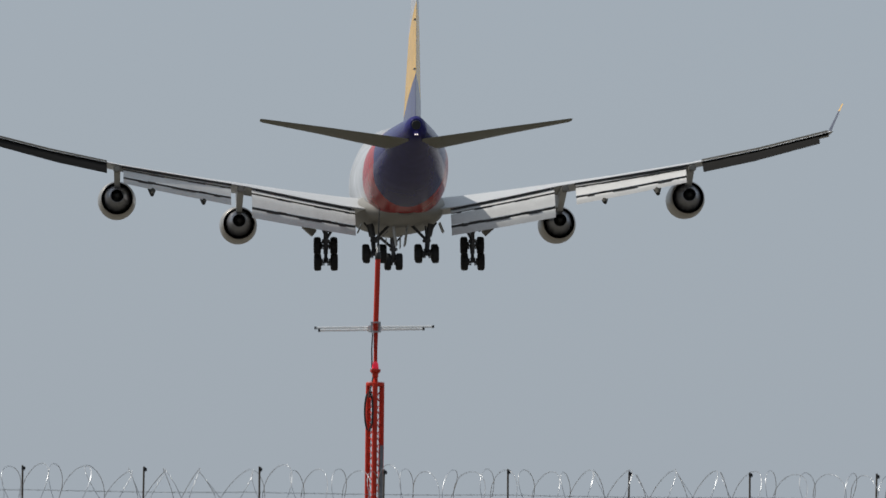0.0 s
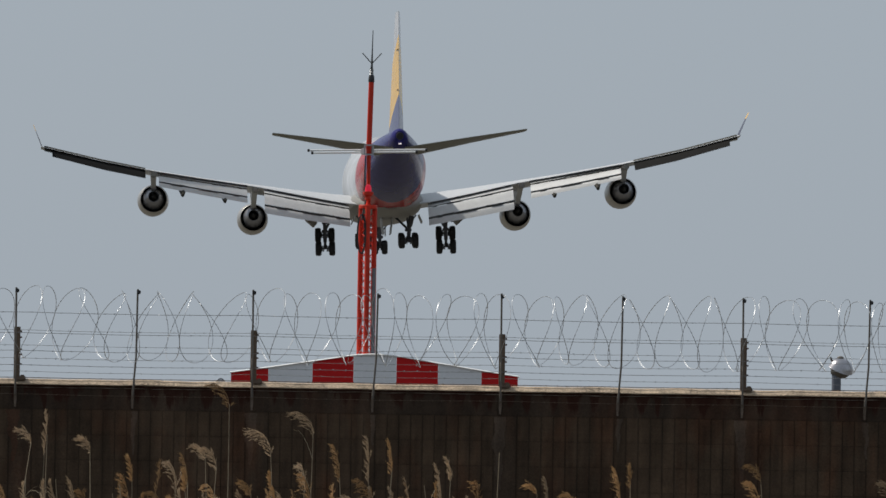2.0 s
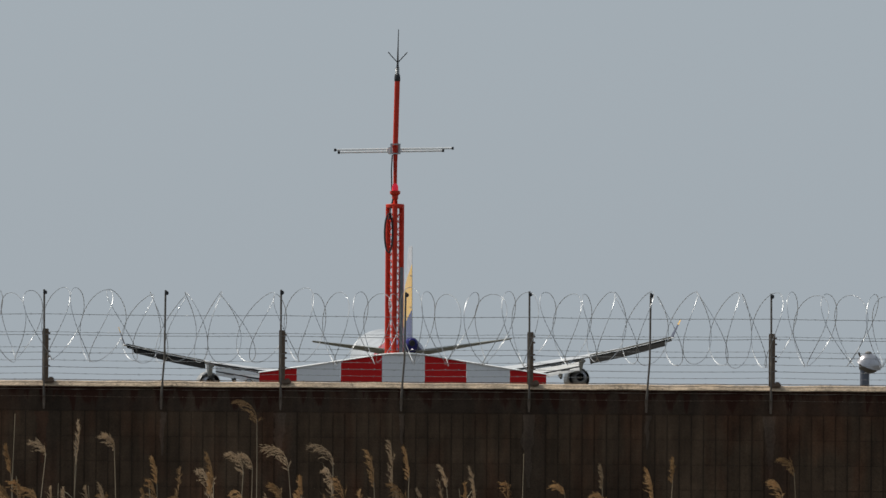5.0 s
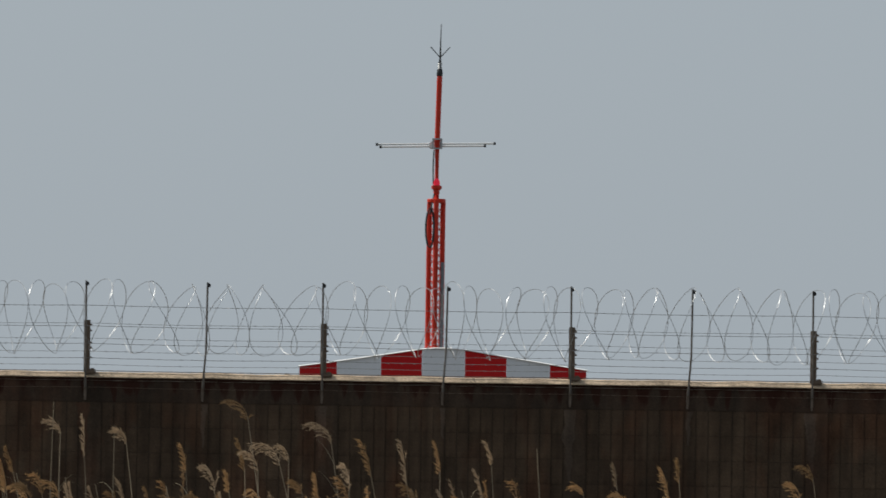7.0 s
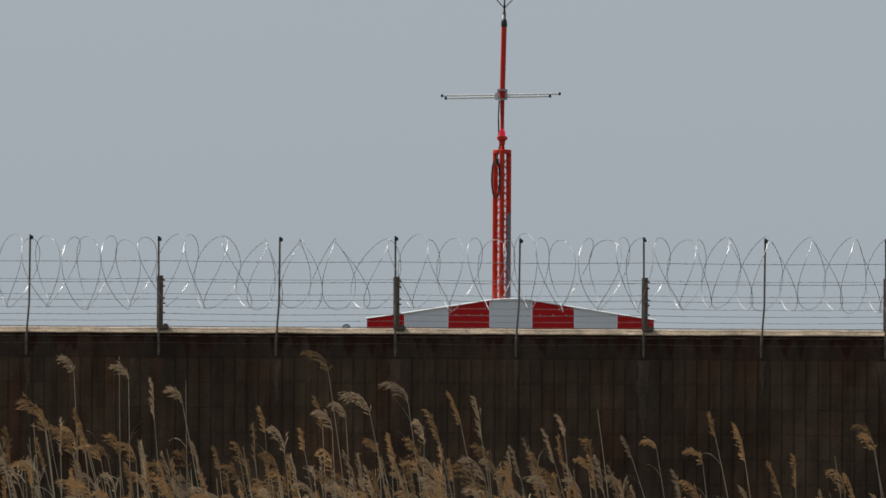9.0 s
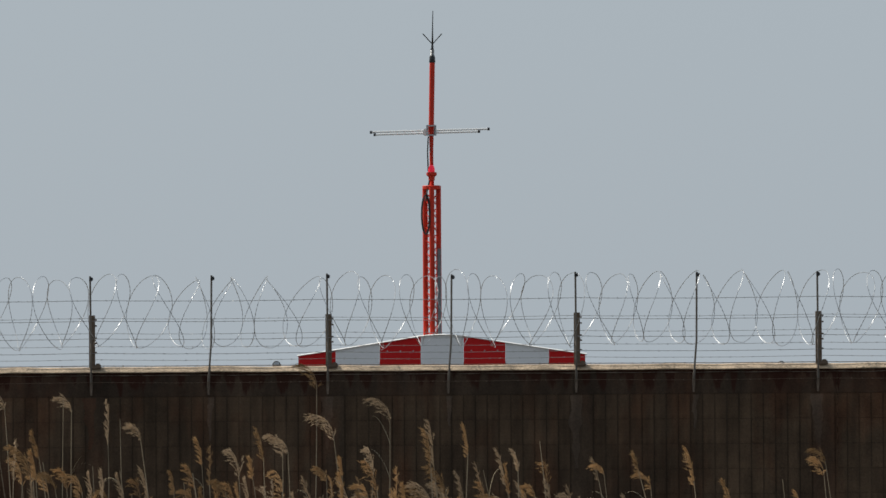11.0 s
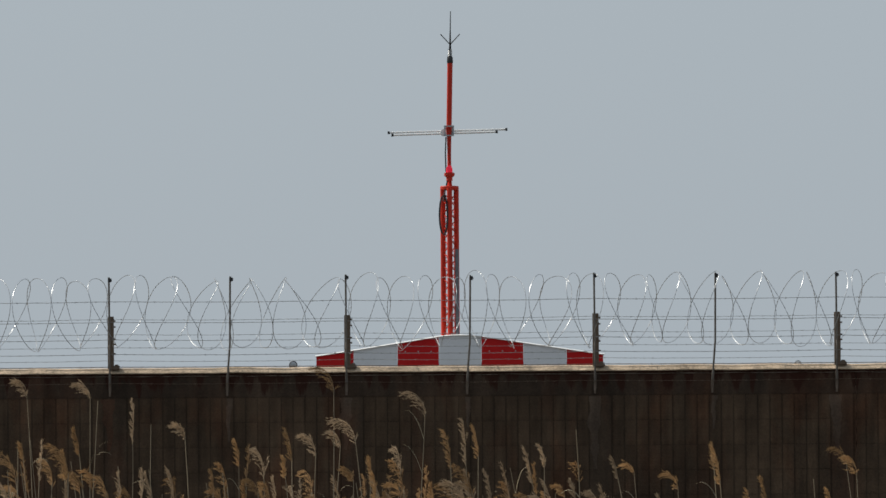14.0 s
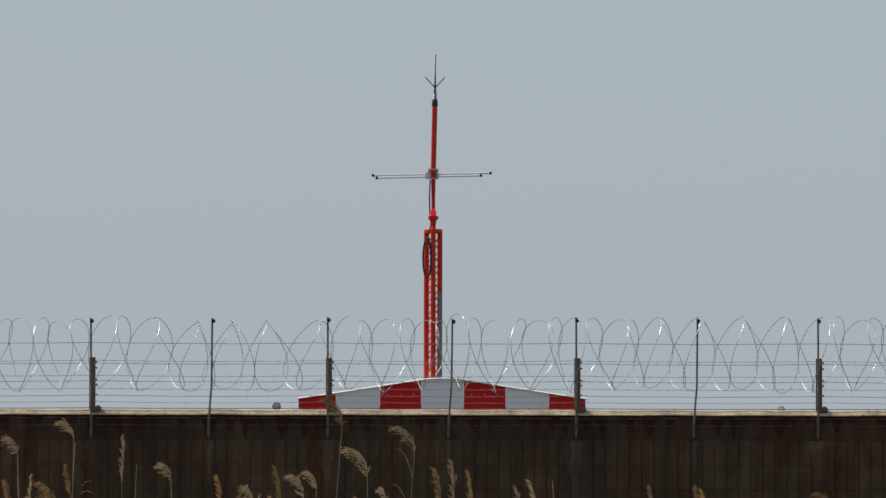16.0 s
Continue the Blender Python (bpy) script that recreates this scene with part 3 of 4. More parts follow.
def shelter():
    """A low equipment shelter whose curved front is painted in red and white bands."""
    t = thing("equipment_shelter", Matrix.Translation((-0.032, 150.0, 0)), "low equipment shelter with bowed roof in red and white bands", "shelter")
    edges = (-2.315, -1.71, -1.005, -0.34, 0.345, 1.02, 1.715, 2.305)

    def top(x):
        return 5.632 - 0.02 * min(1.0, abs(x) / 0.34) ** 2 - 0.153 * max(0.0, abs(x) - 0.34) - 0.006 * abs(x) ** 2 * (2.31 - abs(x)) * 0.5

    for k, (a, b) in enumerate(zip(edges, edges[1:])):
        rows = ((0.0, 2.4), (2.402, 9.0))
        for lo, hi in rows:
            bm = bmesh.new()
            xs = [a + 0.002 + (b - a - 0.004) * i / 6 for i in range(7)]
            front = [(x, 0, lo) for x in xs] + [(x, 0, min(hi, top(x))) for x in reversed(xs)]
            loft(bm, [front, [(x, y + 0.05, z) for x, y, z in front]])
            part("panel", bm, M_HUTRED if k % 2 == 0 else M_HUTWHITE, t, "red painted panel" if k % 2 == 0 else "white painted panel")
        for i in range(3):
            x = a + (b - a) * (i + 0.6) / 3.2
            if abs(x) < 2.1 and k % 2 == 0:
                bm = bmesh.new()
                lathe(bm, [(-0.012, 0.004), (-0.008, 0.010), (0.0, 0.012)], (x, 0, 5.38), "Y", 8)
                part("rivet", bm, M_GALV, t)
    # the roof rim's sunlit highlight is put into this strip's white
    bm = bmesh.new()
    xs = [-2.33 + 4.655 * i / 40 for i in range(41)]
    loft(bm, [[(x, -0.035, top(x)), (x, -0.038, top(x) + 0.008), (x, 0.02, top(x) + 0.022), (x, 0.4, top(x) + 0.024), (x, 0.4, top(x))] for x in xs])
    part("roof_edge", bm, M_WHITEMAST, t, "white roof edge strip with the sunlit highlight in its colour")
    bm = bmesh.new()
    box(bm, (0, 0.235, 2.6), (4.5, 0.34, 5.2))
    part("core", bm, M_DARK, t)


shelter()


def floodlight(x, y, height, size, name, label):
    z = height / size
    t = thing(name, Matrix.Translation((x, y, 0)) @ Matrix.Diagonal((size, size, size, 1)), label, "floodlight")
    bm = bmesh.new()
    tube(bm, [(0, 0, 0), (0, 0, z - 0.05)], 0.075, 12)
    part("post", bm, M_POLE, t, smooth=True)
    bm = bmesh.new()
    # domed hood tilted to one side, its brim open below
    lathe(bm, [(-0.022, 0.19), (-0.016, 0.207), (0.0, 0.2), (0.05, 0.19), (0.1, 0.162), (0.14, 0.118), (0.165, 0.062), (0.172, 0.01)], (0, 0, 0), "Z", 24)
    bmesh.ops.transform(bm, matrix=Matrix.Translation((0.07, 0, z + 0.05)) @ pose(0, 0, 0, 16, 20, 0), verts=bm.verts)
    part("housing", bm, M_HOOD, t, "dented aluminium lamp hood", True)
    bm = bmesh.new()
    lathe(bm, [(-0.155, 0.01), (-0.145, 0.06), (-0.11, 0.118), (-0.06, 0.158), (-0.015, 0.178)], (0, 0, 0), "Z", 20)
    bmesh.ops.transform(bm, matrix=Matrix.Translation((0.07, 0, z + 0.05)) @ pose(0, 0, 0, 16, 20, 0), verts=bm.verts)
    part("lamp_glass", bm, M_ROD, t, "dark lamp glass under the hood", True)
    bm = bmesh.new()
    box(bm, (-0.04, 0, z + 0.0), (0.1, 0.1, 0.12), bevel=0.02)
    part("bracket", bm, M_ROD, t)
    bm = bmesh.new()
    lathe(bm, [(0.0, 0.06), (0.03, 0.055), (0.05, 0.03)], (0.06, 0, z + 0.205), "Z", 12)
    part("knob", bm, M_ROD, t)
    bm = bmesh.new()
    tube(bm, [(-0.06, 0, z + 0.14), (-0.1, 0, z + 0.24)], 0.016, 8)
    part("strap", bm, M_ROD, t)


floodlight(16.53, 340.0, 10.41, 2.267, "floodlight", "large grey aluminium floodlight on a tall steel post beyond the wall")


def approach_light(x, top, r, face):
    """A round lamp on a post far out on the field: dark domed housing with a rim, its glass towards the wall."""
    z = top - r
    t = thing("approach_light", Matrix.Translation((x, 350.0, 0)), "round approach light in a dark housing on a thin post", "airfield light", "approach lights")
    bm = bmesh.new()
    tube(bm, [(0, 0.04, 0), (0, 0.04, z)], 0.045, 10)
    part("post", bm, M_GALV, t)
    bm = bmesh.new()
    lathe(bm, [(-0.16, r * 0.86), (-0.17, r * 0.93), (-0.15, r), (0.0, r * 0.97), (0.12, r * 0.7), (0.17, r * 0.1)], (0, 0, z), "Y", 24)
    part("lamp_body", bm, M_DARK, t, "dark lamp housing", True)
    bm = bmesh.new()
    lathe(bm, [(-0.19, r * 0.1), (-0.185, r * 0.6), (-0.165, r * 0.8)], (0, 0, z), "Y", 24)
    part("lens", bm, face, t, "pale lamp glass", True)


approach_light(-6.10, 10.07, 0.16, M_GALV)
approach_light(12.84, 9.96, 0.13, M_WHITEMAST)

# ---- airliner ----
def wing_z(x):
    """Height of the wing's rear edge over the span: dihedral with some upward bend."""
    x = abs(x)
    return -4.53 + 0.088 * x + 0.00165 * x * x + 0.0030 * max(0.0, x - 20.0) ** 2


def rear_y(x):
    x = abs(x)
    return -7.2 - max(0.0, x - 11.5) * 0.46 - 0.06 * min(x, 11.5)


def root_drop(x):
    """How far the inner wing's rear edge hangs below the span line, by the twist of the wing root."""
    return 0.76 * max(0.0, min(1.0, (12.2 - abs(x)) / 8.6))


def front_y(x):
    return 12.6 - 0.815 * abs(x)


def build_airliner():
    t = thing("airliner", Matrix.Identity(4), "four-engined jumbo jet airliner landing with flaps and wheels lowered", "airliner")
    # fuselage: rings of width, top and bottom along the body
    rings = [(-35.6, 0.42, 0.14, -0.75, 0), (-35.3, 0.62, 0.34, -1.02, 0), (-34, 0.85, 0.38, -1.38, 0), (-31, 1.35, 0.40, -2.05, 0), (-27, 1.98, 0.44, -3.0, 0),
             (-23, 2.5, 0.48, -3.98, 0), (-19, 2.92, 0.5, -4.8, 0), (-15, 3.08, 0.5, -5.35, 0), (-11, 3.17, 0.5, -5.85, 0), (-6, 3.17, 0.5, -6.05, 0),
             (2, 3.17, 0.55, -6.05, 0), (8, 3.25, 1.3, -6.05, 0), (12, 3.25, 2.0, -6.05, 0), (22, 3.15, 2.0, -5.95, 0), (26, 2.85, 1.8, -5.75, 0), (30, 2.0, 0.8, -5.3, 0), (33, 0.9, -1.6, -4.4, 0), (33.8, 0.3, -2.7, -3.4, 0)]
    bm = bmesh.new()
    loops = []
    for y, w, top, low, _ in rings:
        c, h = (top + low) / 2, (top - low) / 2
        loops.append([(w * math.sin(a), y, c - h * math.cos(a)) for a in (2 * math.pi * k / 48 for k in range(48))])
    loft(bm, loops)
    body = part("fuselage", bm, M_FUSELAGE, t, "white body with red band and dark blue tail", True)
    bm = bmesh.new()
    fairing = [(-13, 0.6, -5.3, -5.75), (-10, 2.4, -4.2, -6.05), (-5, 3.2, -3.2, -6.08), (4, 3.45, -3.1, -6.16), (13, 3.2, -3.8, -6.1), (17, 1.0, -5.2, -6.05)]
    loft(bm, [[(w * math.copysign(abs(math.sin(a)) ** 0.9, math.sin(a)), y, (hi + lo) / 2 - (hi - lo) / 2 * math.cos(a)) for a in (2 * math.pi * k / 32 for k in range(32))] for y, w, hi, lo in fairing])
    part("belly_fairing", bm, M_FAIRING, t, "grey wing and body fairing", True)
    # solid cap; its near-black colour stands in for shade in the exhaust hole
    bm = bmesh.new()
    lathe(bm, [(-35.75, 0.30), (-35.5, 0.36), (-35.3, 0.36)], (0, 0, -0.32), "Y", 20)
    part("exhaust", bm, M_TYREHOLE, t, "solid dark cap standing in for the shaded exhaust opening of the auxiliary engine")
    for dx in (-0.07, 0.07):
        bm = bmesh.new()
        lathe(bm, [(-35.7, 0.02), (-35.66, 0.045), (-35.2, 0.05)], (dx, 0, -0.98), "Y", 10)
        part("tail_light", bm, M_TAILLIGHT, t, "small white tail light")
    # fin with rudder
    bm = bmesh.new()
    secs = []
    for z, yf, yr in ((-0.1, -20.5, -34.2), (3.0, -24.0, -35.1), (7.0, -29.0, -36.3), (10.1, -32.9, -37.3), (10.48, -33.6, -37.4)):
        ch = yf - yr
        secs.append([(w * ch * (0.92 if u < 1 else 0.25), yf - u * ch, z) for u, w in FOIL])
    loft(bm, secs)
    fin = part("fin", bm, M_FIN, t, "yellow fin with blue lower rear corner", True)
    for z in (3.75, 7.2):
        bm = bmesh.new()
        yr = -35.25 if z < 5 else -36.3
        box(bm, (-0.09, yr + 0.9, z), (0.1, 1.9, 0.05), bevel=0.01)
        part("rudder_hinge", bm, M_DARK, fin)
    for s in (-1, 1):
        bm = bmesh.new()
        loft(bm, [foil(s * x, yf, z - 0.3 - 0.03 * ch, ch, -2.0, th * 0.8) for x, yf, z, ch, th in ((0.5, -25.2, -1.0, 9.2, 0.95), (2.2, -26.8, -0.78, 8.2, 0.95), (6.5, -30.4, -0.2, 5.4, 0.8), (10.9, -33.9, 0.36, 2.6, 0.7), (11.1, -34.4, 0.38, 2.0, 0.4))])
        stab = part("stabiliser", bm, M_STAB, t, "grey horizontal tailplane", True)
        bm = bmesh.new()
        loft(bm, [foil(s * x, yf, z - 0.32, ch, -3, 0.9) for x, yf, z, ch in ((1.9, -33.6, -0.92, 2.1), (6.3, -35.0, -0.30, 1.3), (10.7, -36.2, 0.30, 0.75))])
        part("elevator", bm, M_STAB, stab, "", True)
        # wing
        bm = bmesh.new()
        secs = []
        for x in (2.0, 4.5, 8.0, 11.5, 16.0, 21.0, 26.0, 31.2):
            yf, yr = front_y(x), rear_y(x)
            ch = yf - yr
            secs.append(foil(s * x, yf, wing_z(x) + 0.004 * ch, ch, 0.3 + math.degrees(math.asin(root_drop(x) / ch)), 0.72 if x < 12 else 0.6))
        loft(bm, secs)
        wing = part("wing", bm, M_WING, t, "pale grey swept wing", True)
        bm = bmesh.new()
        base, tip = foil(s * 31.1, -13.2, wing_z(31.2) + 0.06, 3.6, 0, 0.6), foil(s * 31.85, -16.8, wing_z(31.2) + 1.95, 1.3, 0, 0.5)
        mid = [tuple(Vector(a).lerp(Vector(b), 0.72)) for a, b in zip(base, tip)]
        loft(bm, [base, mid])
        let = part("winglet", bm, M_BLUETIP, t, "upturned winglet, blue-grey below and yellow at the tip", True)
        bm = bmesh.new()
        loft(bm, [mid, tip])
        part("winglet_tip", bm, M_YELLOW, let, "yellow winglet tip", True)
        # drooped aileron and outer trailing edge, dark below: underside shade put into their colours
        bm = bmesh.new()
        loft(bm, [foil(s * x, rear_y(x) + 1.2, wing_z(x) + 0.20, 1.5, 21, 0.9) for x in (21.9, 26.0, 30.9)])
        part("trailing_edge", bm, M_TRAIL, wing, "outer trailing edge, grey with the wing's shade in its colour", True)
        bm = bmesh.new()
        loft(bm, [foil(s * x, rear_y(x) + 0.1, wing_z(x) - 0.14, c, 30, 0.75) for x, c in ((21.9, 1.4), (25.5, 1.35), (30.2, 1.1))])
        part("aileron", bm, M_AILERON, wing, "drooped aileron, dark with the wing's shade in its colour", True)
        # triple-slotted flaps
        def flap(x0, x1, chords, angles, name, gaps, z_off, taper):
            holder = None
            for i, (c, a) in enumerate(zip(chords, angles)):
                bm = bmesh.new()
                rows = []
                for u in (0.0, 0.5, 1.0):
                    x = x0 + (x1 - x0) * u
                    k = 1.0 + taper * u
                    dy = sum(cc * k * math.cos(radians(aa)) + gg * 0.6 for cc, aa, gg in zip(chords[:i], angles[:i], gaps))
                    dz = sum(cc * k * math.sin(radians(aa)) + gg for cc, aa, gg in zip(chords[:i], angles[:i], gaps))
                    rows.append(foil(s * x, rear_y(x) + 0.75 - dy, wing_z(x) - root_drop(x) + z_off - dz, c * k, a, 0.9))
                loft(bm, rows)
                if i:
                    gap = gaps[i - 1]
                    # dark sheet fills the slot in place of its shade
                    slot_sheet = bmesh.new()
                    loft(slot_sheet, [[(x, y + dyy, z + dzz) for (x, y, z) in (r[0],) for dyy, dzz in ((0.40, gap * 0.95), (0.08, gap * 0.8), (0.08, gap * 0.4 if i == 1 else -0.05), (0.40, gap * 0.4 if i == 1 else -0.05))] for r in rows])
                    part("flap_cove", slot_sheet, M_DARK, holder, "dark sheet standing in for the shade between the flap segments")
                    # short dark dashes deepen that stand-in shade along parts of the seam
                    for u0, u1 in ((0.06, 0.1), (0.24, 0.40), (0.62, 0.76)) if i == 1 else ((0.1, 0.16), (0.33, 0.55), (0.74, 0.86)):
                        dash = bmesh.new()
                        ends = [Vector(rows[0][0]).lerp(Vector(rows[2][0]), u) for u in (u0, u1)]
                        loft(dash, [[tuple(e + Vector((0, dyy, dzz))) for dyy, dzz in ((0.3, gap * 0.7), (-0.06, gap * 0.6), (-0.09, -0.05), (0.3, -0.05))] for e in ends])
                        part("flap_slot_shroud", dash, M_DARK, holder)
                ob = part(name if i == 0 else "flap_segment", bm, M_FLAP, wing if i == 0 else holder, "white lowered flap" if i == 0 else "", True)
                holder = holder or ob
            return holder

        inner = flap(3.55, 11.2, (1.15, 1.30, 0.68), (16, 39, 57), "inboard_flap", (0.14, 0.22), -0.06, 0.14)
        outer = flap(12.75, 20.7, (0.95, 1.05, 0.60), (15, 35, 54), "outboard_flap", (0.14, 0.17), -0.05, -0.24)
        # dark strips above the flaps stand in for shade in the spoiler gap
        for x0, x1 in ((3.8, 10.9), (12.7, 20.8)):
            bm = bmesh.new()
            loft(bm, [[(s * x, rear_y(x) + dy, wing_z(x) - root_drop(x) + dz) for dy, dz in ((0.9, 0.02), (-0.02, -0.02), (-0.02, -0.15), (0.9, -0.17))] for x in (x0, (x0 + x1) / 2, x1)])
            part("spoiler_edge", bm, M_DARK, wing, "dark strip standing in for the shade behind the spoilers")
        # flap track fairings
        for x, ln in ((5.6, 3.2), (9.0, 2.6), (14.8, 2.6), (18.6, 2.4)):
            bm = bmesh.new()
            zz = wing_z(x)
            low = 1.72 if x > 12 else 2.72 - 0.10 * (x - 4)
            tube(bm, [(s * x, rear_y(x) + ln + 1, zz - 0.5), (s * x, rear_y(x) + ln * 0.4, zz - 0.9), (s * x, rear_y(x) - 0.6, zz - low * 0.8), (s * x, rear_y(x) - 1.7, zz - low - 0.15)], 0.3, 10, [0.1, 0.3, 0.32, 0.14])
            part("flap_track_fairing", bm, M_TRAIL, wing, "", True)
        # engines
        for x, y, z in ((12.0, 1.0, -5.72), (21.15, -7.5, -4.24)):
            bm = bmesh.new()
            lathe(bm, [(5.2, 1.12), (5.45, 1.18), (5.35, 1.28), (4.6, 1.38), (3.2, 1.42), (1.6, 1.36), (0.0, 1.2), (-0.05, 1.17), (0.0, 1.14), (1.6, 1.2), (4.0, 1.15)], (s * x, y, z), "Y", 40, True)
            eng = part("engine", bm, M_NACELLE, t, "bare-metal engine nacelle", True)
            bm = bmesh.new()
            lathe(bm, [(2.6, 1.17), (2.2, 1.07), (1.0, 1.05), (0.1, 0.96), (-0.8, 0.73), (-1.7, 0.50), (-1.7, 0.47), (-0.9, 0.44)], (s * x, y, z), "Y", 36)
            for v in bm.verts:
                v.co.z += 0.06 * max(0.0, y + 1.0 - v.co.y)
            part("core_cowl", bm, M_CORE, eng, "scorched exhaust cone", True)
            # dark skin, plug and end disc stand in for shade inside the engine
            bm = bmesh.new()
            lathe(bm, [(-0.03, 1.145), (0.0, 1.128), (1.6, 1.188), (2.5, 1.16), (2.5, 1.175), (1.6, 1.199), (0.0, 1.139)], (s * x, y, z), "Y", 40, True)
            part("duct_liner", bm, M_DARK, eng, "dark skin inside the fan duct standing in for its shade", True)
            bm = bmesh.new()
            lathe(bm, [(-0.95, 0.44), (-1.2, 0.34), (-1.5, 0.2), (-1.9, 0.05)], (s * x, y, z), "Y", 24)
            for v in bm.verts:
                v.co.z += 0.06 * max(0.0, y + 1.0 - v.co.y)
            part("plug", bm, M_DARK, eng, "", True)
            bm = bmesh.new()
            lathe(bm, [(3.0, 1.16), (2.95, 1.16)], (s * x, y, z), "Y", 36)
            part("fan_duct", bm, M_DARK, eng)
            bm = bmesh.new()
            zt = wing_z(x) + 0.05
            yw = rear_y(x)
            loft(bm, [[(s * x - 0.16, y + 4.4, z + 1.3), (s * x + 0.16, y + 4.4, z + 1.3), (s * x + 0.2, y - 0.6, z + 0.62), (s * x - 0.2, y - 0.6, z + 0.62)],
                      [(s * x - 0.22, y + 2.5, zt + 0.25), (s * x + 0.22, y + 2.5, zt + 0.25), (s * x + 0.25, yw + 0.6, zt - 0.25), (s * x - 0.25, yw + 0.6, zt - 0.25)]])
            part("pylon", bm, M_WING, eng, "engine pylon")
            bm = bmesh.new()
            box(bm, (s * x, yw + 0.2, zt - 0.4), (0.55, 1.4, 0.5), bevel=0.12)
            part("pylon_fairing", bm, M_FAIRING, wing)

    # landing gear: tilted bogies of four wheels on the wings and body, two wheels at the nose
    def gear(name, x, y, z_wheel, z_top, tilt, spread, base, label, lean=0.0):
        bm = bmesh.new()
        tube(bm, [(x + lean, y, z_top), (x + lean * 0.4, y, (z_top + z_wheel) / 2 + 0.2)], 0.25, 12)
        tube(bm, [(x + lean * 0.4, y, (z_top + z_wheel) / 2 + 0.25), (x, y, z_wheel)], 0.17, 12)
        tube(bm, [(x + 1.1 * math.copysign(1, -x if x else 1), y + 0.3, z_top - 0.1), (x, y, z_wheel + 1.0)], 0.11, 8)
        tube(bm, [(x + 0.75 * math.copysign(1, x if x else -1), y + 0.2, z_top + 0.1), (x, y, z_wheel + 1.25)], 0.07, 8)
        box(bm, (x, y - 0.15, z_wheel + 0.95), (0.62, 0.3, 0.28), bevel=0.06)
        tube(bm, [(x, y + 2.0, z_top - 0.1), (x, y, z_wheel + 0.9)], 0.08, 8)
        tube(bm, [(x - 0.1, y - 0.25, z_wheel + 1.15), (x - 0.1, y - 0.5, z_wheel + 0.65), (x - 0.1, y - 0.2, z_wheel + 0.15)], 0.05, 8)
        leg = part(name, bm, M_GEAR, t, label, True)
        c, sn = math.cos(radians(tilt)), math.sin(radians(tilt))
        axles = [0.0] if base == 0 else [-base / 2, base / 2]
        if base:
            bm = bmesh.new()
            tube(bm, [(x, y - base / 2 * c, z_wheel - base / 2 * sn), (x, y + base / 2 * c, z_wheel + base / 2 * sn)], 0.13, 10)
            part("bogie_beam", bm, M_GEAR, leg)
        for o in axles:
            ay, az = y + o * c, z_wheel + o * sn
            bm = bmesh.new()
            tube(bm, [(x - spread / 2, ay, az), (x + spread / 2, ay, az)], 0.08, 8)
            for dx in (-spread / 2 + 0.3, spread / 2 - 0.3):
                lathe(bm, [(-0.1, 0.1), (-0.09, 0.27), (0.09, 0.27), (0.1, 0.1)], (x + dx, ay, az), "X", 14)
            tube(bm, [(x - 0.14, ay - 0.12, az + 0.3), (x - 0.16, ay - 0.2, az - 0.28)], 0.05, 6)
            tube(bm, [(x + 0.14, ay - 0.12, az + 0.3), (x + 0.16, ay - 0.2, az - 0.28)], 0.05, 6)
            part("axle", bm, M_GEAR, leg, "axle with brake packs and hoses")
            for dx in (-spread / 2, spread / 2):
                bm = bmesh.new()
                r = 0.66
                lathe(bm, [(-0.26, r * 0.5), (-0.27, r * 0.8), (-0.22, r * 0.95), (-0.10, r), (0.10, r), (0.22, r * 0.95), (0.27, r * 0.8), (0.26, r * 0.5)], (x + dx, ay, az), "X", 28)
                part("tyre", bm, M_TYREHOLE, leg, "black tyre", True)
                bm = bmesh.new()
                lathe(bm, [(-0.2, 0.12), (-0.21, 0.3), (0.21, 0.3), (0.2, 0.12)], (x + dx, ay, az), "X", 18)
                part("wheel_hub", bm, M_GEAR, leg)

    for s in (-1, 1):
        gear("wing_gear", s * 5.5, 1.1, -8.0, -5.0, 53, 1.24, 1.58, "dark wing landing gear with tilted four-wheel bogie")
        gear("body_gear", s * 1.95, -2.0, -8.12, -5.9, 7, 1.24, 1.5, "dark body landing gear with four-wheel bogie", s * 0.35)
        bm = bmesh.new()
        box(bm, (s * 6.75, 0.8, -6.15), (0.5, 2.6, 1.05), bevel=0.04)
        bmesh.ops.transform(bm, matrix=Matrix.Translation((s * 6.75, 0.8, -6.15)) @ pose(0, 0, 0, 0, s * 48, 0) @ Matrix.Translation((-s * 6.75, -0.8, 6.15)), verts=bm.verts)
        part("gear_door", bm, M_FAIRING, t, "open wing gear door")
        bm = bmesh.new()
        box(bm, (0, 0, 0), (0.1, 3.2, 1.55), Matrix.Translation((s * 0.42, -2.0, -6.78)) @ pose(0, 0, 0, 0, s * 8, 0), bevel=0.02)
        part("body_gear_door", bm, M_WING, t, "open body gear door")
        bm = bmesh.new()
        box(bm, (0, 0, 0), (0.1, 2.4, 0.8), Matrix.Translation((s * 3.05, -2.2, -6.2)) @ pose(0, 0, 0, 0, -s * 22, 0), bevel=0.02)
        part("body_gear_door", bm, M_WING, t)
        bm = bmesh.new()
        box(bm, (s * 0.55 + 0.3, 23.6, -6.3), (0.05, 2.2, 0.8), bevel=0.02)
        part("nose_gear_door", bm, M_WING, t)
    gear("nose_gear", 0.3, 22.8, -7.75, -5.7, 0, 0.88, 0, "dark nose landing gear with two wheels")
    return t


airliner = build_airliner()

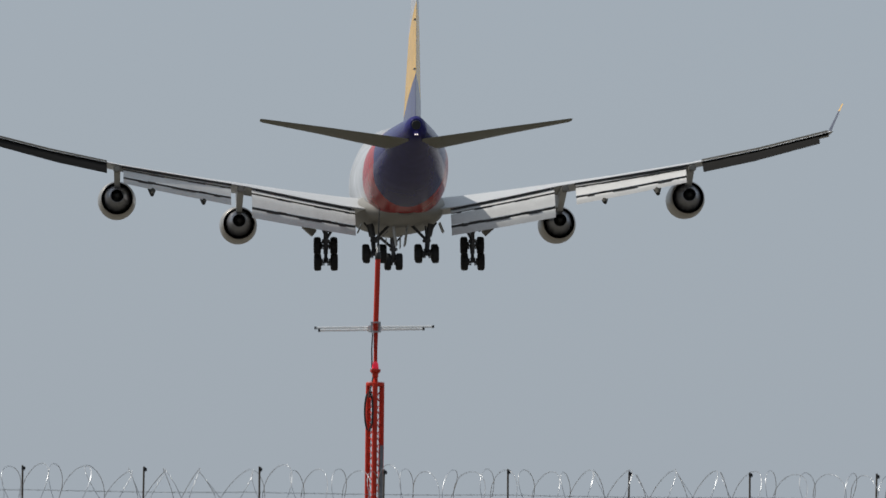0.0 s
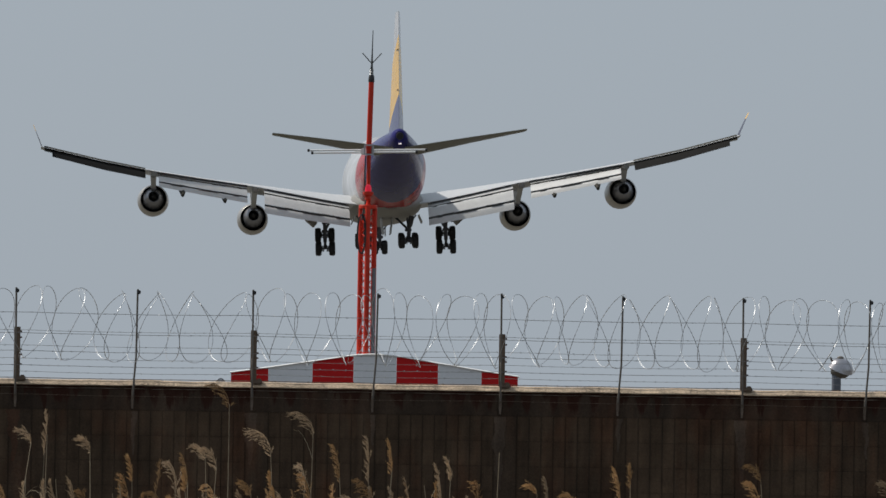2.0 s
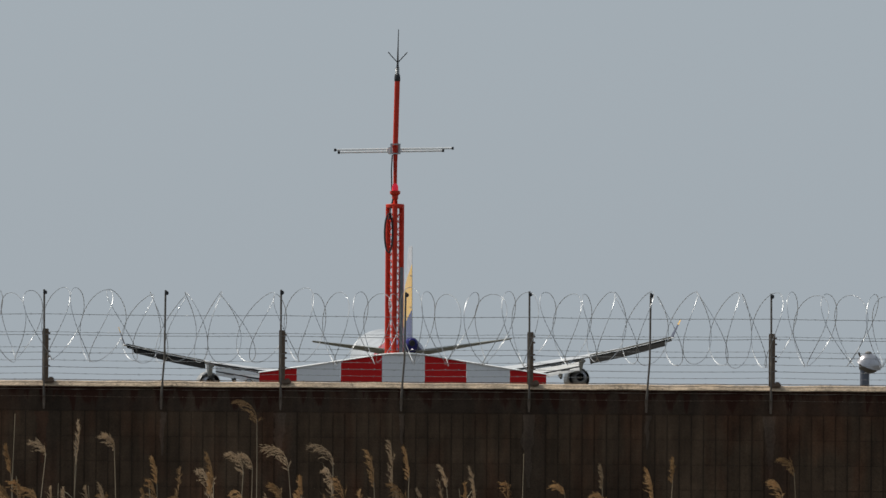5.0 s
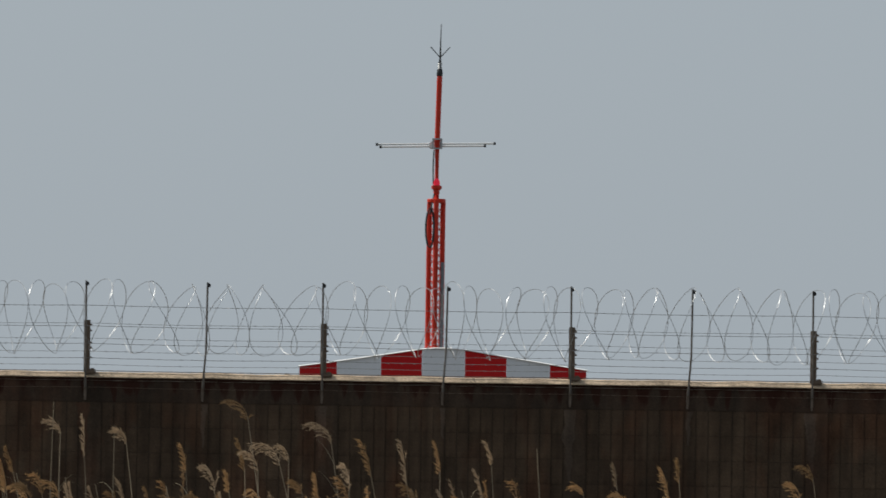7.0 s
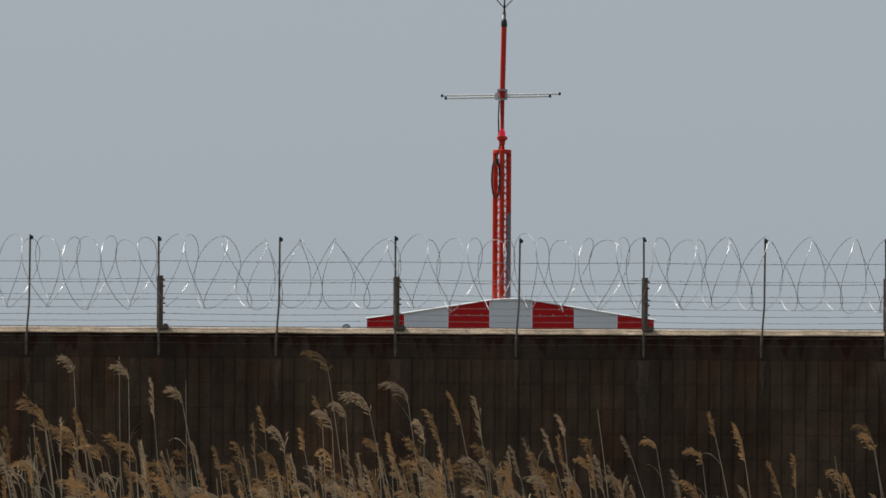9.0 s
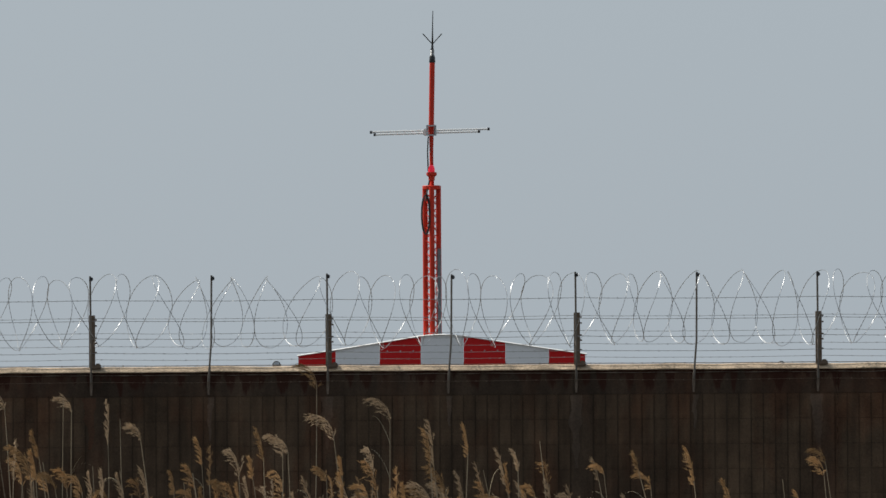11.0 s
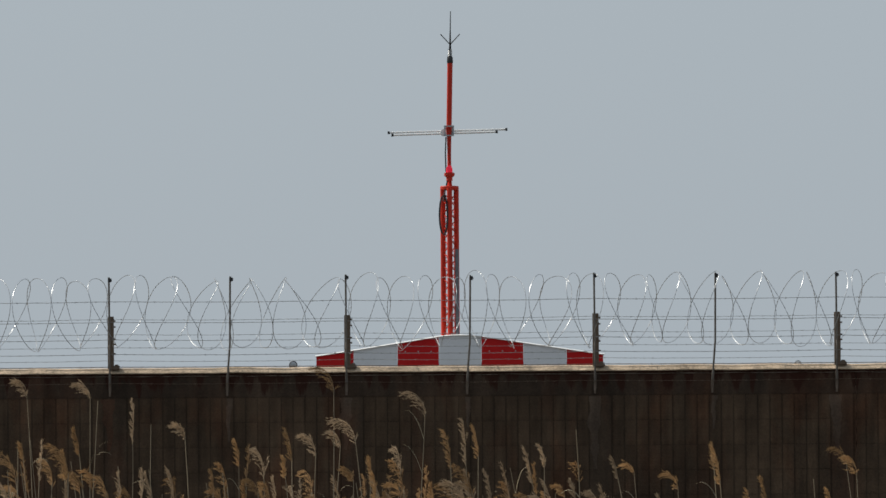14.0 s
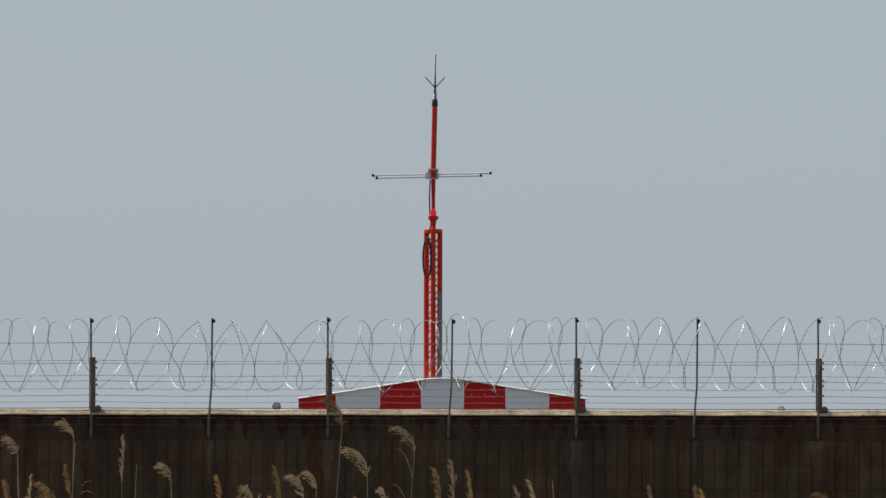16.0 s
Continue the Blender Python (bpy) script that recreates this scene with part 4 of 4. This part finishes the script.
# ---- reeds before the wall ----
def reed_parts(t, h, rr, style, size):
    """Stem, silky plume of many fine spikelets and a few dry leaves; the stem's foot is the origin. style: d drooping, u upright, b bare."""
    bend = rr.uniform(-0.14, 0.05)
    stem = [(bend * (k / 8) ** 2.4, 0.02 * math.sin(k), h * k / 8) for k in range(9)]
    bm = bmesh.new()
    tube(bm, stem, 0.005, 5, [0.0078 - 0.0006 * k for k in range(9)])
    part("stem", bm, M_STEM, t)
    tip = Vector(stem[-1])
    if style != "b":
        # a panicle: a bending axis with many side branches, each a tuft of fine silky spikelets that hang to one side
        bm = bmesh.new()
        droop = rr.uniform(0.95, 1.5) if style == "d" else rr.uniform(0.08, 0.5)
        axis = []
        for k in range(13):
            u = k / 12
            a = droop * u ** 1.5
            axis.append((axis[-1] if axis else tip - Vector((0, 0, size * 0.25))) + Vector((-math.sin(a), 0.1 * math.sin(3 * u), math.cos(a))) * size / 12)
        tube(bm, axis, 0.003, 4)
        fat = (size / 0.3) ** 0.5 * (rr.uniform(0.9, 1.25) if style == "d" else rr.uniform(0.5, 0.75))
        branches = 30
        for n in range(branches):
            u = (n + rr.random()) / branches
            i = min(11, int(u * 12))
            c = axis[i].lerp(axis[i + 1], u * 12 - i)
            run = (axis[i + 1] - axis[i]).normalized()
            reach = (0.108 if style == "d" else 0.086) * fat * (0.3 + 0.7 * math.sin(math.pi * min(1.0, 0.16 + 0.8 * u)) ** 1.2) * rr.uniform(0.55, 1.25)
            out = Vector((rr.gauss(-0.35, 0.4), rr.gauss(0, 0.5), rr.gauss(-0.62 if style == "d" else 0.0, 0.25)))
            d = (run * rr.uniform(0.9, 1.5) + out * 0.75).normalized() * reach
            lay = d.normalized()
            for _ in range(13):
                v = rr.random() ** 0.8
                sag = Vector((-0.012, 0, -0.024 if style == "d" else -0.008)) * v * v
                p = c + d * v + sag
                e = (lay + Vector((rr.gauss(-0.06, 0.16), rr.gauss(0, 0.2), rr.gauss(-0.12, 0.16)))).normalized() * rr.uniform(0.022, 0.05)
                w = e.cross(Vector((rr.uniform(-0.4, 0.4), -1, rr.uniform(-0.4, 0.4)))).normalized() * rr.uniform(0.0011, 0.0022)
                bm.faces.new([bm.verts.new(q) for q in (p, p + e * 0.5 + w, p + e, p + e * 0.5 - w)])
        part("plume", bm, M_PALEPLUME if rr.random() < 0.3 else M_PLUME, t, "feathery tan seed plume")
    for _ in range(rr.choice((0, 1, 1, 2)) if style != "b" else 1):
        bm = bmesh.new()
        z = h * rr.uniform(0.6, 0.93)
        s = -1 if rr.random() < 0.75 else 1
        ln = rr.uniform(0.18, 0.45)
        lift = rr.uniform(0.7, 1.4)
        prev = None
        for k in range(7):
            u = k / 6
            c = Vector((bend * (z / h) ** 2.4 + s * ln * u * 0.5, 0.1 * u * s, z + ln * (lift * u - 0.75 * u * u)))
            w = Vector((0.15, 1, 0.4)).normalized() * 0.008 * (1 - u) ** 0.7
            row = (bm.verts.new(c - w), bm.verts.new(c + w))
            if prev:
                bm.faces.new((prev[0], prev[1], row[1], row[0]))
            prev = row
        part("leaf", bm, M_LEAF, t, "dry narrow leaf")


LABELS = {"d": "dry tan common reed with drooping feathery plume", "u": "dry tan common reed with upright narrow plume", "b": "bare dry reed stalk that has lost its plume"}
reeds = []
rr = random.Random(11)
# the tallest reeds, that stand out against the wall: key, x, y, stem height, style, plume length
TALL = [
    ("t16", -1.34, 86.4, 3.65, "d", 0.34),
    ("t18", -0.65, 90.6, 3.38, "d", 0.37),
    ("t17", -0.86, 80.8, 2.99, "d", 0.33),
    ("u1", -0.18, 79.4, 2.72, "u", 0.34),
    ("u2", 0.07, 89.2, 2.96, "u", 0.34),
    ("u3", 0.66, 87.8, 2.92, "u", 0.24),
    ("b1", 1.00, 82.2, 2.99, "b", 0.00),
    ("r1", 1.82, 92.0, 2.82, "u", 0.24),
    ("r2", 2.27, 86.4, 2.77, "u", 0.22),
    ("r3", 3.87, 90.6, 2.89, "d", 0.24),
    ("a1", -2.91, 83.6, 3.12, "b", 0.00),
    ("a2", -2.35, 78.0, 2.90, "d", 0.17),
    ("a3", -3.60, 86.4, 3.37, "b", 0.00),
    ("a4", -3.73, 92.0, 3.56, "d", 0.24),
    ("a6", -4.10, 87.8, 3.46, "d", 0.21),
    ("m1", -2.22, 87.8, 2.82, "u", 0.26),
    ("m2", -1.59, 82.2, 2.78, "u", 0.30),
    ("near", -2.93, 62.0, 2.55, "d", 0.30),
    ("m3", -1.49, 92.0, 3.05, "d", 0.22),
]
# shorter ones between them: x, y, height, style, plume length
SHORT = [
    (-3.76, 79.2, 2.74, "u", 0.15), (-3.62, 87.6, 2.56, "d", 0.29), (-3.25, 82.8, 2.48, "d", 0.29), (-2.06, 80.4, 2.62, "b", 0),
    (-1.89, 84.0, 2.48, "d", 0.22), (-1.4, 79.2, 2.77, "d", 0.27), (-1.47, 78.0, 2.56, "u", 0.19), (-1.03, 88.8, 2.71, "u", 0.19),
    (-1.08, 84.0, 2.59, "d", 0.17), (-0.79, 79.2, 2.39, "u", 0.24), (-0.59, 87.6, 2.49, "d", 0.22), (-0.01, 82.8, 2.77, "u", 0.44),
    (-0.03, 90.0, 2.52, "u", 0.29), (0.86, 85.2, 2.44, "d", 0.17), (1.64, 88.8, 2.70, "d", 0.17), (2.19, 79.2, 2.52, "u", 0.36),
    (1.98, 87.6, 2.55, "d", 0.24), (3.45, 82.8, 2.62, "d", 0.22), (3.24, 86.4, 2.60, "b", 0),
]
# a few that grow nearer to the path
NEAR = [(-2.55, 50.0, 2.24, "d", 0.26), (-2.62, 47.0, 1.98, "d", 0.27), (-2.3, 52.0, 1.93, "d", 0.25), (-2.85, 55.0, 2.2, "u", 0.26)]
tall = {}
for key, x, y, h, style, size in TALL:
    tall[key] = thing("reed", Matrix.Translation((x, y, 0)), LABELS[style], "reed", "reeds before the wall")
    reed_parts(tall[key], h, rr, style, size)
for x, y, h, style, size in SHORT + NEAR:
    t = thing("reed", Matrix.Translation((x, y, 0)), LABELS[style], "reed", "reeds before the wall")
    reed_parts(t, h, rr, style, size * 0.95)
    reeds.append((t, x, y, 0.0, rr.uniform(0, 6.28), rr.uniform(0.7, 0.95), 0.0))
# the lower, denser growth: copies of a few grown forms
kinds = []
for k in range(22):
    style = "dbuudbdu"[k % 8]
    t = thing("reed", Matrix.Translation((0, 80, 0)), LABELS[style], "reed", "reeds before the wall")
    reed_parts(t, 2.2, rr, style, rr.uniform(0.2, 0.38))
    kinds.append(t)
for i in range(272):
    y = rr.uniform(70, 98)
    x = rr.uniform(-5.0, 5.0) * y / 80
    more = i >= 252
    if x > 1.2 * y / 80 and rr.random() < 0.75:
        x = rr.uniform(-4.6, 1.0) * y / 80
    h = min(1.9 + abs(rr.gauss(0, 0.30)), 2.48) * (1 + (y - 80) / 105) - (0.09 if x > 1.5 else 0)
    if more:
        # fuller growth towards the left end of the clump
        x, h = rr.uniform(-5.0, -3.1) * y / 85, rr.uniform(2.45, 2.95) * (1 + (y - 85) / 105)
    src = kinds[(1, 5, 2, 9, 13, 4, 7)[i % 7]] if more else kinds[i % len(kinds)]
    turn = rr.uniform(-75, 75)
    t = src if i < len(kinds) else copy_thing(src, pose(x, y, 0, 0, 0, turn))
    t.scale = (1, 1, h / 2.2)
    reeds.append((t, x, y, turn, rr.uniform(0, 6.28), rr.uniform(0.7, 1.35), 1.0))
# the low thicket between them, too dense to count
verts, faces, slots = [], [], []
for i in range(300):
    y = rr.uniform(72, 99)
    x = (rr.uniform(-5.2, 5.2) if i % 3 == 0 else rr.uniform(-5.0, 1.4)) * y / 80
    src = kinds[rr.randrange(len(kinds))]
    h = rr.uniform(1.45, 2.02) * (1 + (y - 80) / 105)
    lean = pose(x, y, 0, rr.uniform(-3, 3), rr.uniform(-16, 2), rr.uniform(-40, 40)) @ Matrix.Diagonal((1, 1, h / 2.2, 1))
    for o in src.children:
        n0 = len(verts)
        verts += [tuple(lean @ v.co) for v in o.data.vertices]
        faces += [[n0 + k for k in f.vertices] for f in o.data.polygons]
        slots += [{"reed_straw": 0, "reed_plume": 1, "dry_reed_leaf": 2, "reed_plume_bleached": 3}[o.data.materials[0].name]] * len(o.data.polygons)
me = bpy.data.meshes.new("reed_thicket")
me.from_pydata(verts, [], faces)
for m in (M_STEM, M_PLUME, M_LEAF, M_PALEPLUME):
    me.materials.append(m)
me.polygons.foreach_set("material_index", slots)
tagged(new("reed_thicket", me), "dense low thicket of dry tan reeds before the wall", "reeds", kind="stuff")

# ---- wall columns and blocks ----
for x in POSTS:
    bm = bmesh.new()
    box(bm, (x + 0.05, WALL_Y + 0.098, BEAM_LOW / 2), (0.25, 0.214, BEAM_LOW - 0.004), bevel=0.003)
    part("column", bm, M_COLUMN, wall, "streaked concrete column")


# thin runs of cement slurry that dripped from the post and rod fixings down the wall face
runs = random.Random(31)
for x in sorted(POSTS + RODS):
    bm = bmesh.new()
    z, low, w0 = BEAM_LOW - 0.01, runs.uniform(2.9, 3.3) if x in POSTS else runs.uniform(3.25, 3.55), 0.075 if x in POSTS else 0.028
    secs = []
    for k in range(29):
        u = k / 28
        w = w0 * (1.2 - u) * (0.7 + 0.95 * abs(noise.noise(Vector((x * 3, u * 7, 1))))) + 0.006
        c = x - 0.02 + 0.03 * noise.noise(Vector((x * 5, u * 3, 8)))
        zz = z + (low - z) * u
        y = WALL_Y - (0.0125 if x in POSTS else 0.0135)
        secs.append([(c - w, y + 0.005, zz), (c - w * 0.6, y, zz), (c + w * 0.6, y, zz), (c + w, y + 0.005, zz)])
    loft(bm, secs)
    part("cement_run", bm, M_RUN if x > -3 or x in RODS else M_RUSTRUN, wall, "pale cement slurry run on the wall face" if x > -3 or x in RODS else "rust-brown run on the wall face")


bm = bmesh.new()
tube(bm, [(4.51 + 0.012 * noise.noise(Vector((k * 0.7, 2, 5))), WALL_Y - 0.022, 4.06 - 0.95 * k / 12) for k in range(13)], 0.0045, 6)
tagged(part("loose_wire", bm, M_RUN, None, "thin pale loose wire hanging down the wall face", True), category="wire")


def block_mesh():
    bm = bmesh.new()
    box(bm, (0, 0, 0), (BLOCK_W - 0.009, 0.05, BLOCK_H - 0.003))
    for v in bm.verts:
        if v.co.y < 0:
            v.co.x *= 0.965
            v.co.z *= 0.988
    me = bpy.data.meshes.new("block")
    bm.to_mesh(me)
    bm.free()
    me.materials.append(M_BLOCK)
    return me


block_me = block_mesh()
rb = random.Random(21)
near, far = [], []
for row in range(13):
    z = BEAM_LOW - BLOCK_H * (row + 0.5)
    for a, b in zip(POSTS, POSTS[1:]):
        lo, hi = a + 0.185, b - 0.085
        count = round((hi - lo) / BLOCK_W)
        for k in range(count):
            x = lo + (hi - lo) * (k + 0.5) / count
            (near if row < 6 and -3.3 < x < 3.4 else far).append((x, z))
for x, z in near:
    ob = new("block", block_me)
    ob.parent = wall
    ob.location = (x, WALL_Y + 0.019 + rb.uniform(-0.003, 0.003), z)
verts, faces = [], []
for x, z in far:
    n0 = len(verts)
    y = WALL_Y + 0.019 + rb.uniform(-0.003, 0.003)
    verts += [(x + v.co.x, y + v.co.y, z + v.co.z) for v in block_me.vertices]
    faces += [[n0 + i for i in p.vertices] for p in block_me.polygons]
far_me = bpy.data.meshes.new("outer_blocks")
far_me.from_pydata(verts, [], faces)
far_me.materials.append(M_BLOCKS)
far_ob = new("outer_blocks", far_me)
far_ob.parent = wall
tagged(far_ob, kind="stuff")


# ---- what moves ----
def flight(x, y, z, yaw, bank, pitch):
    return Matrix.Translation((x, y, z)) @ pose(0, 0, 0, 0, 0, yaw) @ pose(0, 0, 0, pitch) @ pose(0, 0, 0, 0, bank)


# gusts: seconds and lean of the reeds in degrees, to the left below zero
GUSTS = [(-3, 0), (0, 1.5), (1.5, 1.9), (3, 2.6), (4.2, 3.0), (5.5, 1.5), (6.5, -4.0), (8, -4.2), (9, -5.5), (9.6, -4.2), (10.8, -2.0), (12, 0.4), (13, 0), (14, 0.5), (14.5, 1.8), (16, 2.3), (18, 1)]


# how far the same gusts press the reeds back towards the wall, in degrees
PRESS = [(-3, 6), (1.5, 7), (3, 8), (5.5, 13), (6.5, 15), (8, 15), (9, 18), (9.6, 14), (12, 5), (13, 7), (14, 7), (16, 3), (18, 4)]


def press(t):
    return float(np.interp(t, [g[0] for g in PRESS], [g[1] for g in PRESS]))


def sway(t, phase):
    """Lean of a reed to its side in degrees: the gusts and a quicker flutter."""
    gust = np.interp(t, [g[0] for g in GUSTS], [g[1] for g in GUSTS])
    return float(gust) + 0.55 * math.sin(3.1 * t + phase) + 0.35 * math.sin(5.9 * t + 1.7 * phase)


def bend(key, h, rows):
    """Sways a tall reed: seconds, and how far its tip stands to the side and how high; what is missing of its length goes back towards the wall."""
    ob = tall[key]
    foot = ob.matrix_world.translation.copy()
    phase = sum(ord(c) for c in key)
    ts = [r[0] for r in rows]
    keys = []
    for k in range(65):
        t = k * 0.25
        side = float(np.interp(t, ts, [r[1] for r in rows])) + 0.022 * math.sin(4.3 * t + phase) + 0.012 * math.sin(9.1 * t + 2 * phase)
        up = float(np.interp(t, ts, [r[2] for r in rows])) + 0.01 * math.sin(5.2 * t + phase)
        back = math.sqrt(max(0.0, h * h - side * side - up * up))
        keys.append((t, Matrix.Translation(foot) @ Vector((0, 0, 1)).rotation_difference(Vector((side, back, up))).to_matrix().to_4x4()))
    walk(ob, keys)


def motions():
    walk(airliner, [
        (0, flight(-0.13, 696.50, 49.46, 1.94, -0.87, 0.95)),
        (0.5, flight(0.01, 734.00, 47.79, 2.12, -0.83, 0.82)),
        (0.8, flight(0.11, 756.50, 46.72, 2.09, -1.08, 0.62)),
        (0.9, flight(0.14, 764.00, 46.39, 2.10, -1.09, 0.59)),
        (1, flight(0.16, 771.50, 46.07, 2.11, -1.07, 0.57)),
        (1.5, flight(-0.19, 809.00, 44.61, 2.15, -1.75, 0.16)),
        (2, flight(-0.49, 846.50, 42.88, 2.16, -1.94, -0.06)),
        (2.5, flight(-0.91, 884.00, 41.10, 2.22, -1.30, 0.02)),
        (3, flight(-1.43, 921.50, 39.25, 2.37, -0.38, 0.34)),
        (3.2, flight(-1.49, 936.50, 38.45, 2.39, 0.00, 0.40)),
        (5.3, flight(-3.29, 1094.00, 30.71, 4.36, -1.35, 0.79)),
        (5.5, flight(-3.50, 1109.00, 30.16, 4.36, -1.27, 0.79)),
        (8.0, flight(-4.90, 1292.00, 22.30, 3.00, -0.50, 1.20)),
        (11.0, flight(-6.00, 1505.00, 14.20, 1.00, 0.00, 2.00)),
        (14.0, flight(-6.00, 1705.00, 9.60, 0.50, 0.00, 0.30)),
        (16.0, flight(-6.00, 1820.00, 9.30, 0.50, 0.00, 0.00)),
    ])
    for ob, x, y, turn, phase, amount, loose in reeds:
        rows = []
        for k in range(55):
            t = k * 16.0 / 54
            lean = Matrix.Translation((x, y, 0)) @ pose(0, 0, 0, 0.8 * math.sin(2.2 * t + phase) - 1.1 * min(amount, 1.0) * press(t - 0.03 * x), amount * sway(t - 0.03 * x, phase) + (4.5 * math.sin(9.0 * phase) - 1.5) * loose, 0)
            rows.append((t, lean @ pose(0, 0, 0, 0, 0, turn)))
        walk(ob, rows)
    bend("t16", 3.74, [(1.5, 0.01, 3.56), (3, 0.22, 3.53), (5.5, 0.02, 3.38), (6.5, -0.38, 3.41), (8, -0.42, 3.30), (9, -0.39, 3.39), (9.6, -0.22, 3.40), (12, 0.39, 3.72), (12.5, 0.13, 3.59), (13, 0.14, 3.59), (14, 0.11, 3.57), (14.5, 0.10, 3.56), (16, 0.42, 3.64)])
    bend("t18", 3.49, [(1.5, 0.22, 3.47), (3, -0.01, 3.25), (5.5, 0.09, 3.05), (6.5, -0.34, 3.31), (8, -0.49, 3.14), (9, -0.43, 3.21), (9.6, -0.15, 3.21), (12, 0.29, 3.46), (12.5, -0.13, 3.35), (13, -0.18, 3.32), (14, 0.29, 3.43), (14.5, 0.36, 3.42), (16, 0.34, 3.47)])
    bend("t17", 3.11, [(1.5, 0.20, 3.07), (3, 0.10, 3.00), (5.5, 0.03, 2.89), (6.5, -0.41, 2.93), (8, -0.38, 2.91), (9, -0.34, 2.95), (9.6, -0.31, 2.96), (12, 0.17, 3.11), (12.5, -0.07, 3.08), (13, -0.12, 3.03), (14, -0.02, 3.04), (14.5, 0.07, 3.04), (16, 0.27, 3.09)])
    bend("u1", 2.97, [(1.5, 0.13, 2.92), (3, 0.01, 2.93), (5.5, 0.14, 2.87), (6.5, -0.25, 2.94), (8, -0.54, 2.85), (9, -0.43, 2.81), (9.6, -0.15, 2.88), (12, 0.29, 2.95), (12.5, 0.10, 2.93), (13, -0.13, 2.95), (14, 0.08, 2.92), (16, 0.17, 2.96)])
    bend("u2", 3.21, [(1.5, 0.15, 3.16), (3, 0.17, 3.07), (5.5, -0.02, 3.08), (6.5, 0.05, 3.10), (8, -0.44, 2.96), (9, -0.68, 3.07), (9.6, -0.34, 3.04), (12, 0.34, 3.19), (12.5, 0.22, 3.18), (13, 0.06, 3.16), (14, -0.04, 3.11), (16, 0.12, 3.11)])
    bend("u3", 3.09, [(1.5, 0.17, 2.91), (3, 0.11, 3.09), (5.5, -0.24, 2.86), (6.5, -0.05, 3.17), (8, -0.27, 2.82), (9, -0.17, 2.86), (9.6, -0.09, 2.84), (12, 0.03, 2.92), (12.5, -0.03, 2.91), (13, 0.02, 2.88), (14, 0.07, 2.92), (16, 0.20, 3.00)])
    bend("b1", 2.99, [(1.5, 0.21, 2.96), (3, 0.40, 2.94), (6.5, 0.08, 2.93), (8, -0.38, 2.89), (9, -0.21, 2.87), (9.6, -0.19, 2.81), (12, -0.10, 2.95), (12.5, 0.01, 2.95), (13, 0.07, 2.94), (14, -0.02, 2.99), (16, -0.06, 2.95)])
    bend("r1", 2.99, [(1.5, 0.05, 2.85), (5.5, 0.37, 2.93), (6.5, 0.11, 2.94), (8, 0.06, 2.88), (9, -0.60, 2.73), (9.6, -0.47, 2.72), (12, -0.07, 2.93), (12.5, -0.24, 2.87), (13, -0.00, 2.94), (14, -0.25, 2.87), (16, 0.32, 2.97)])
    bend("r2", 2.93, [(1.5, 0.29, 2.90), (5.5, 0.46, 2.90), (9, -0.36, 2.87), (9.6, -0.53, 2.76), (12, -0.34, 2.87), (12.5, -0.28, 2.89), (13, -0.01, 2.91), (14, 0.14, 2.90)])
    bend("r3", 2.97, [(1.5, 0.09, 2.96), (5.5, 0.16, 2.97), (6.5, -0.03, 2.91), (9.6, -0.34, 2.81), (12, 0.14, 2.92), (12.5, -0.11, 2.85), (13, -0.02, 2.89), (14, -0.04, 2.91)])
    bend("a1", 3.12, [(1.5, 0.03, 3.10), (3, 0.03, 3.09), (5.5, 0.06, 3.09), (6.5, 0.04, 3.09), (8, -0.10, 3.11), (9.6, -0.09, 3.12), (12, -0.03, 3.12), (13, -0.01, 3.11), (14, 0.05, 3.10), (16, 0.06, 3.10)])
    bend("a2", 2.96, [(1.5, 0.11, 2.91), (3, 0.26, 2.90), (5.5, 0.07, 2.95), (6.5, -0.19, 2.91), (8, -0.20, 2.92), (9, -0.38, 2.92), (9.6, -0.35, 2.89), (12, -0.04, 2.96), (13, 0.07, 2.94), (14, 0.02, 2.94), (16, 0.06, 2.95)])
    bend("a3", 3.37, [(3, 0.05, 3.35), (8, -0.08, 3.35), (9, -0.12, 3.37), (9.6, -0.07, 3.37), (12, -0.05, 3.37), (13, 0.03, 3.37), (14, 0.07, 3.35), (16, 0.05, 3.36)])
    bend("a4", 3.67, [(1.5, 0.36, 3.21), (3, 0.17, 3.43), (5.5, 0.15, 3.14), (8, -0.28, 3.43), (9.6, -0.12, 3.40), (12, -0.12, 3.58), (13, -0.07, 3.67), (14, -0.08, 3.62), (16, -0.01, 3.65)])
    bend("a6", 3.56, [(8, -0.06, 3.38), (12, -0.03, 3.44), (13, 0.01, 3.49), (14, 0.02, 3.56), (16, 0.07, 3.40)])
    bend("m1", 3.01, [(1.5, -0.09, 2.96), (3, 0.23, 2.93), (5.5, -0.07, 2.92), (6.5, -0.17, 3.01), (8, -0.09, 2.90), (9.6, -0.23, 2.92), (12, -0.02, 3.00), (13, 0.09, 2.98), (14, 0.09, 2.98), (16, 0.08, 3.01)])
    bend("m2", 2.99, [(1.5, -0.07, 2.82), (3, 0.22, 2.96), (5.5, -0.05, 2.85), (6.5, -0.15, 2.92), (8, -0.09, 2.91), (9.6, -0.18, 2.91), (12, 0.02, 2.98), (13, 0.05, 2.98), (14, 0.02, 2.97), (16, 0.08, 2.99)])
    bend("m3", 3.13, [(1.5, -0.12, 3.11), (5.5, 0.08, 3.02), (8, -0.10, 3.03), (9.6, -0.25, 3.01), (12, -0.02, 3.05), (13, 0.04, 3.08), (14, 0.20, 3.09), (16, 0.16, 3.12)])

    bend("near", 2.66, [(8, -0.12, 2.42), (9, -0.25, 2.53), (12, -0.09, 2.38), (13, -0.16, 2.62), (14, -0.1, 2.49)])


motions()
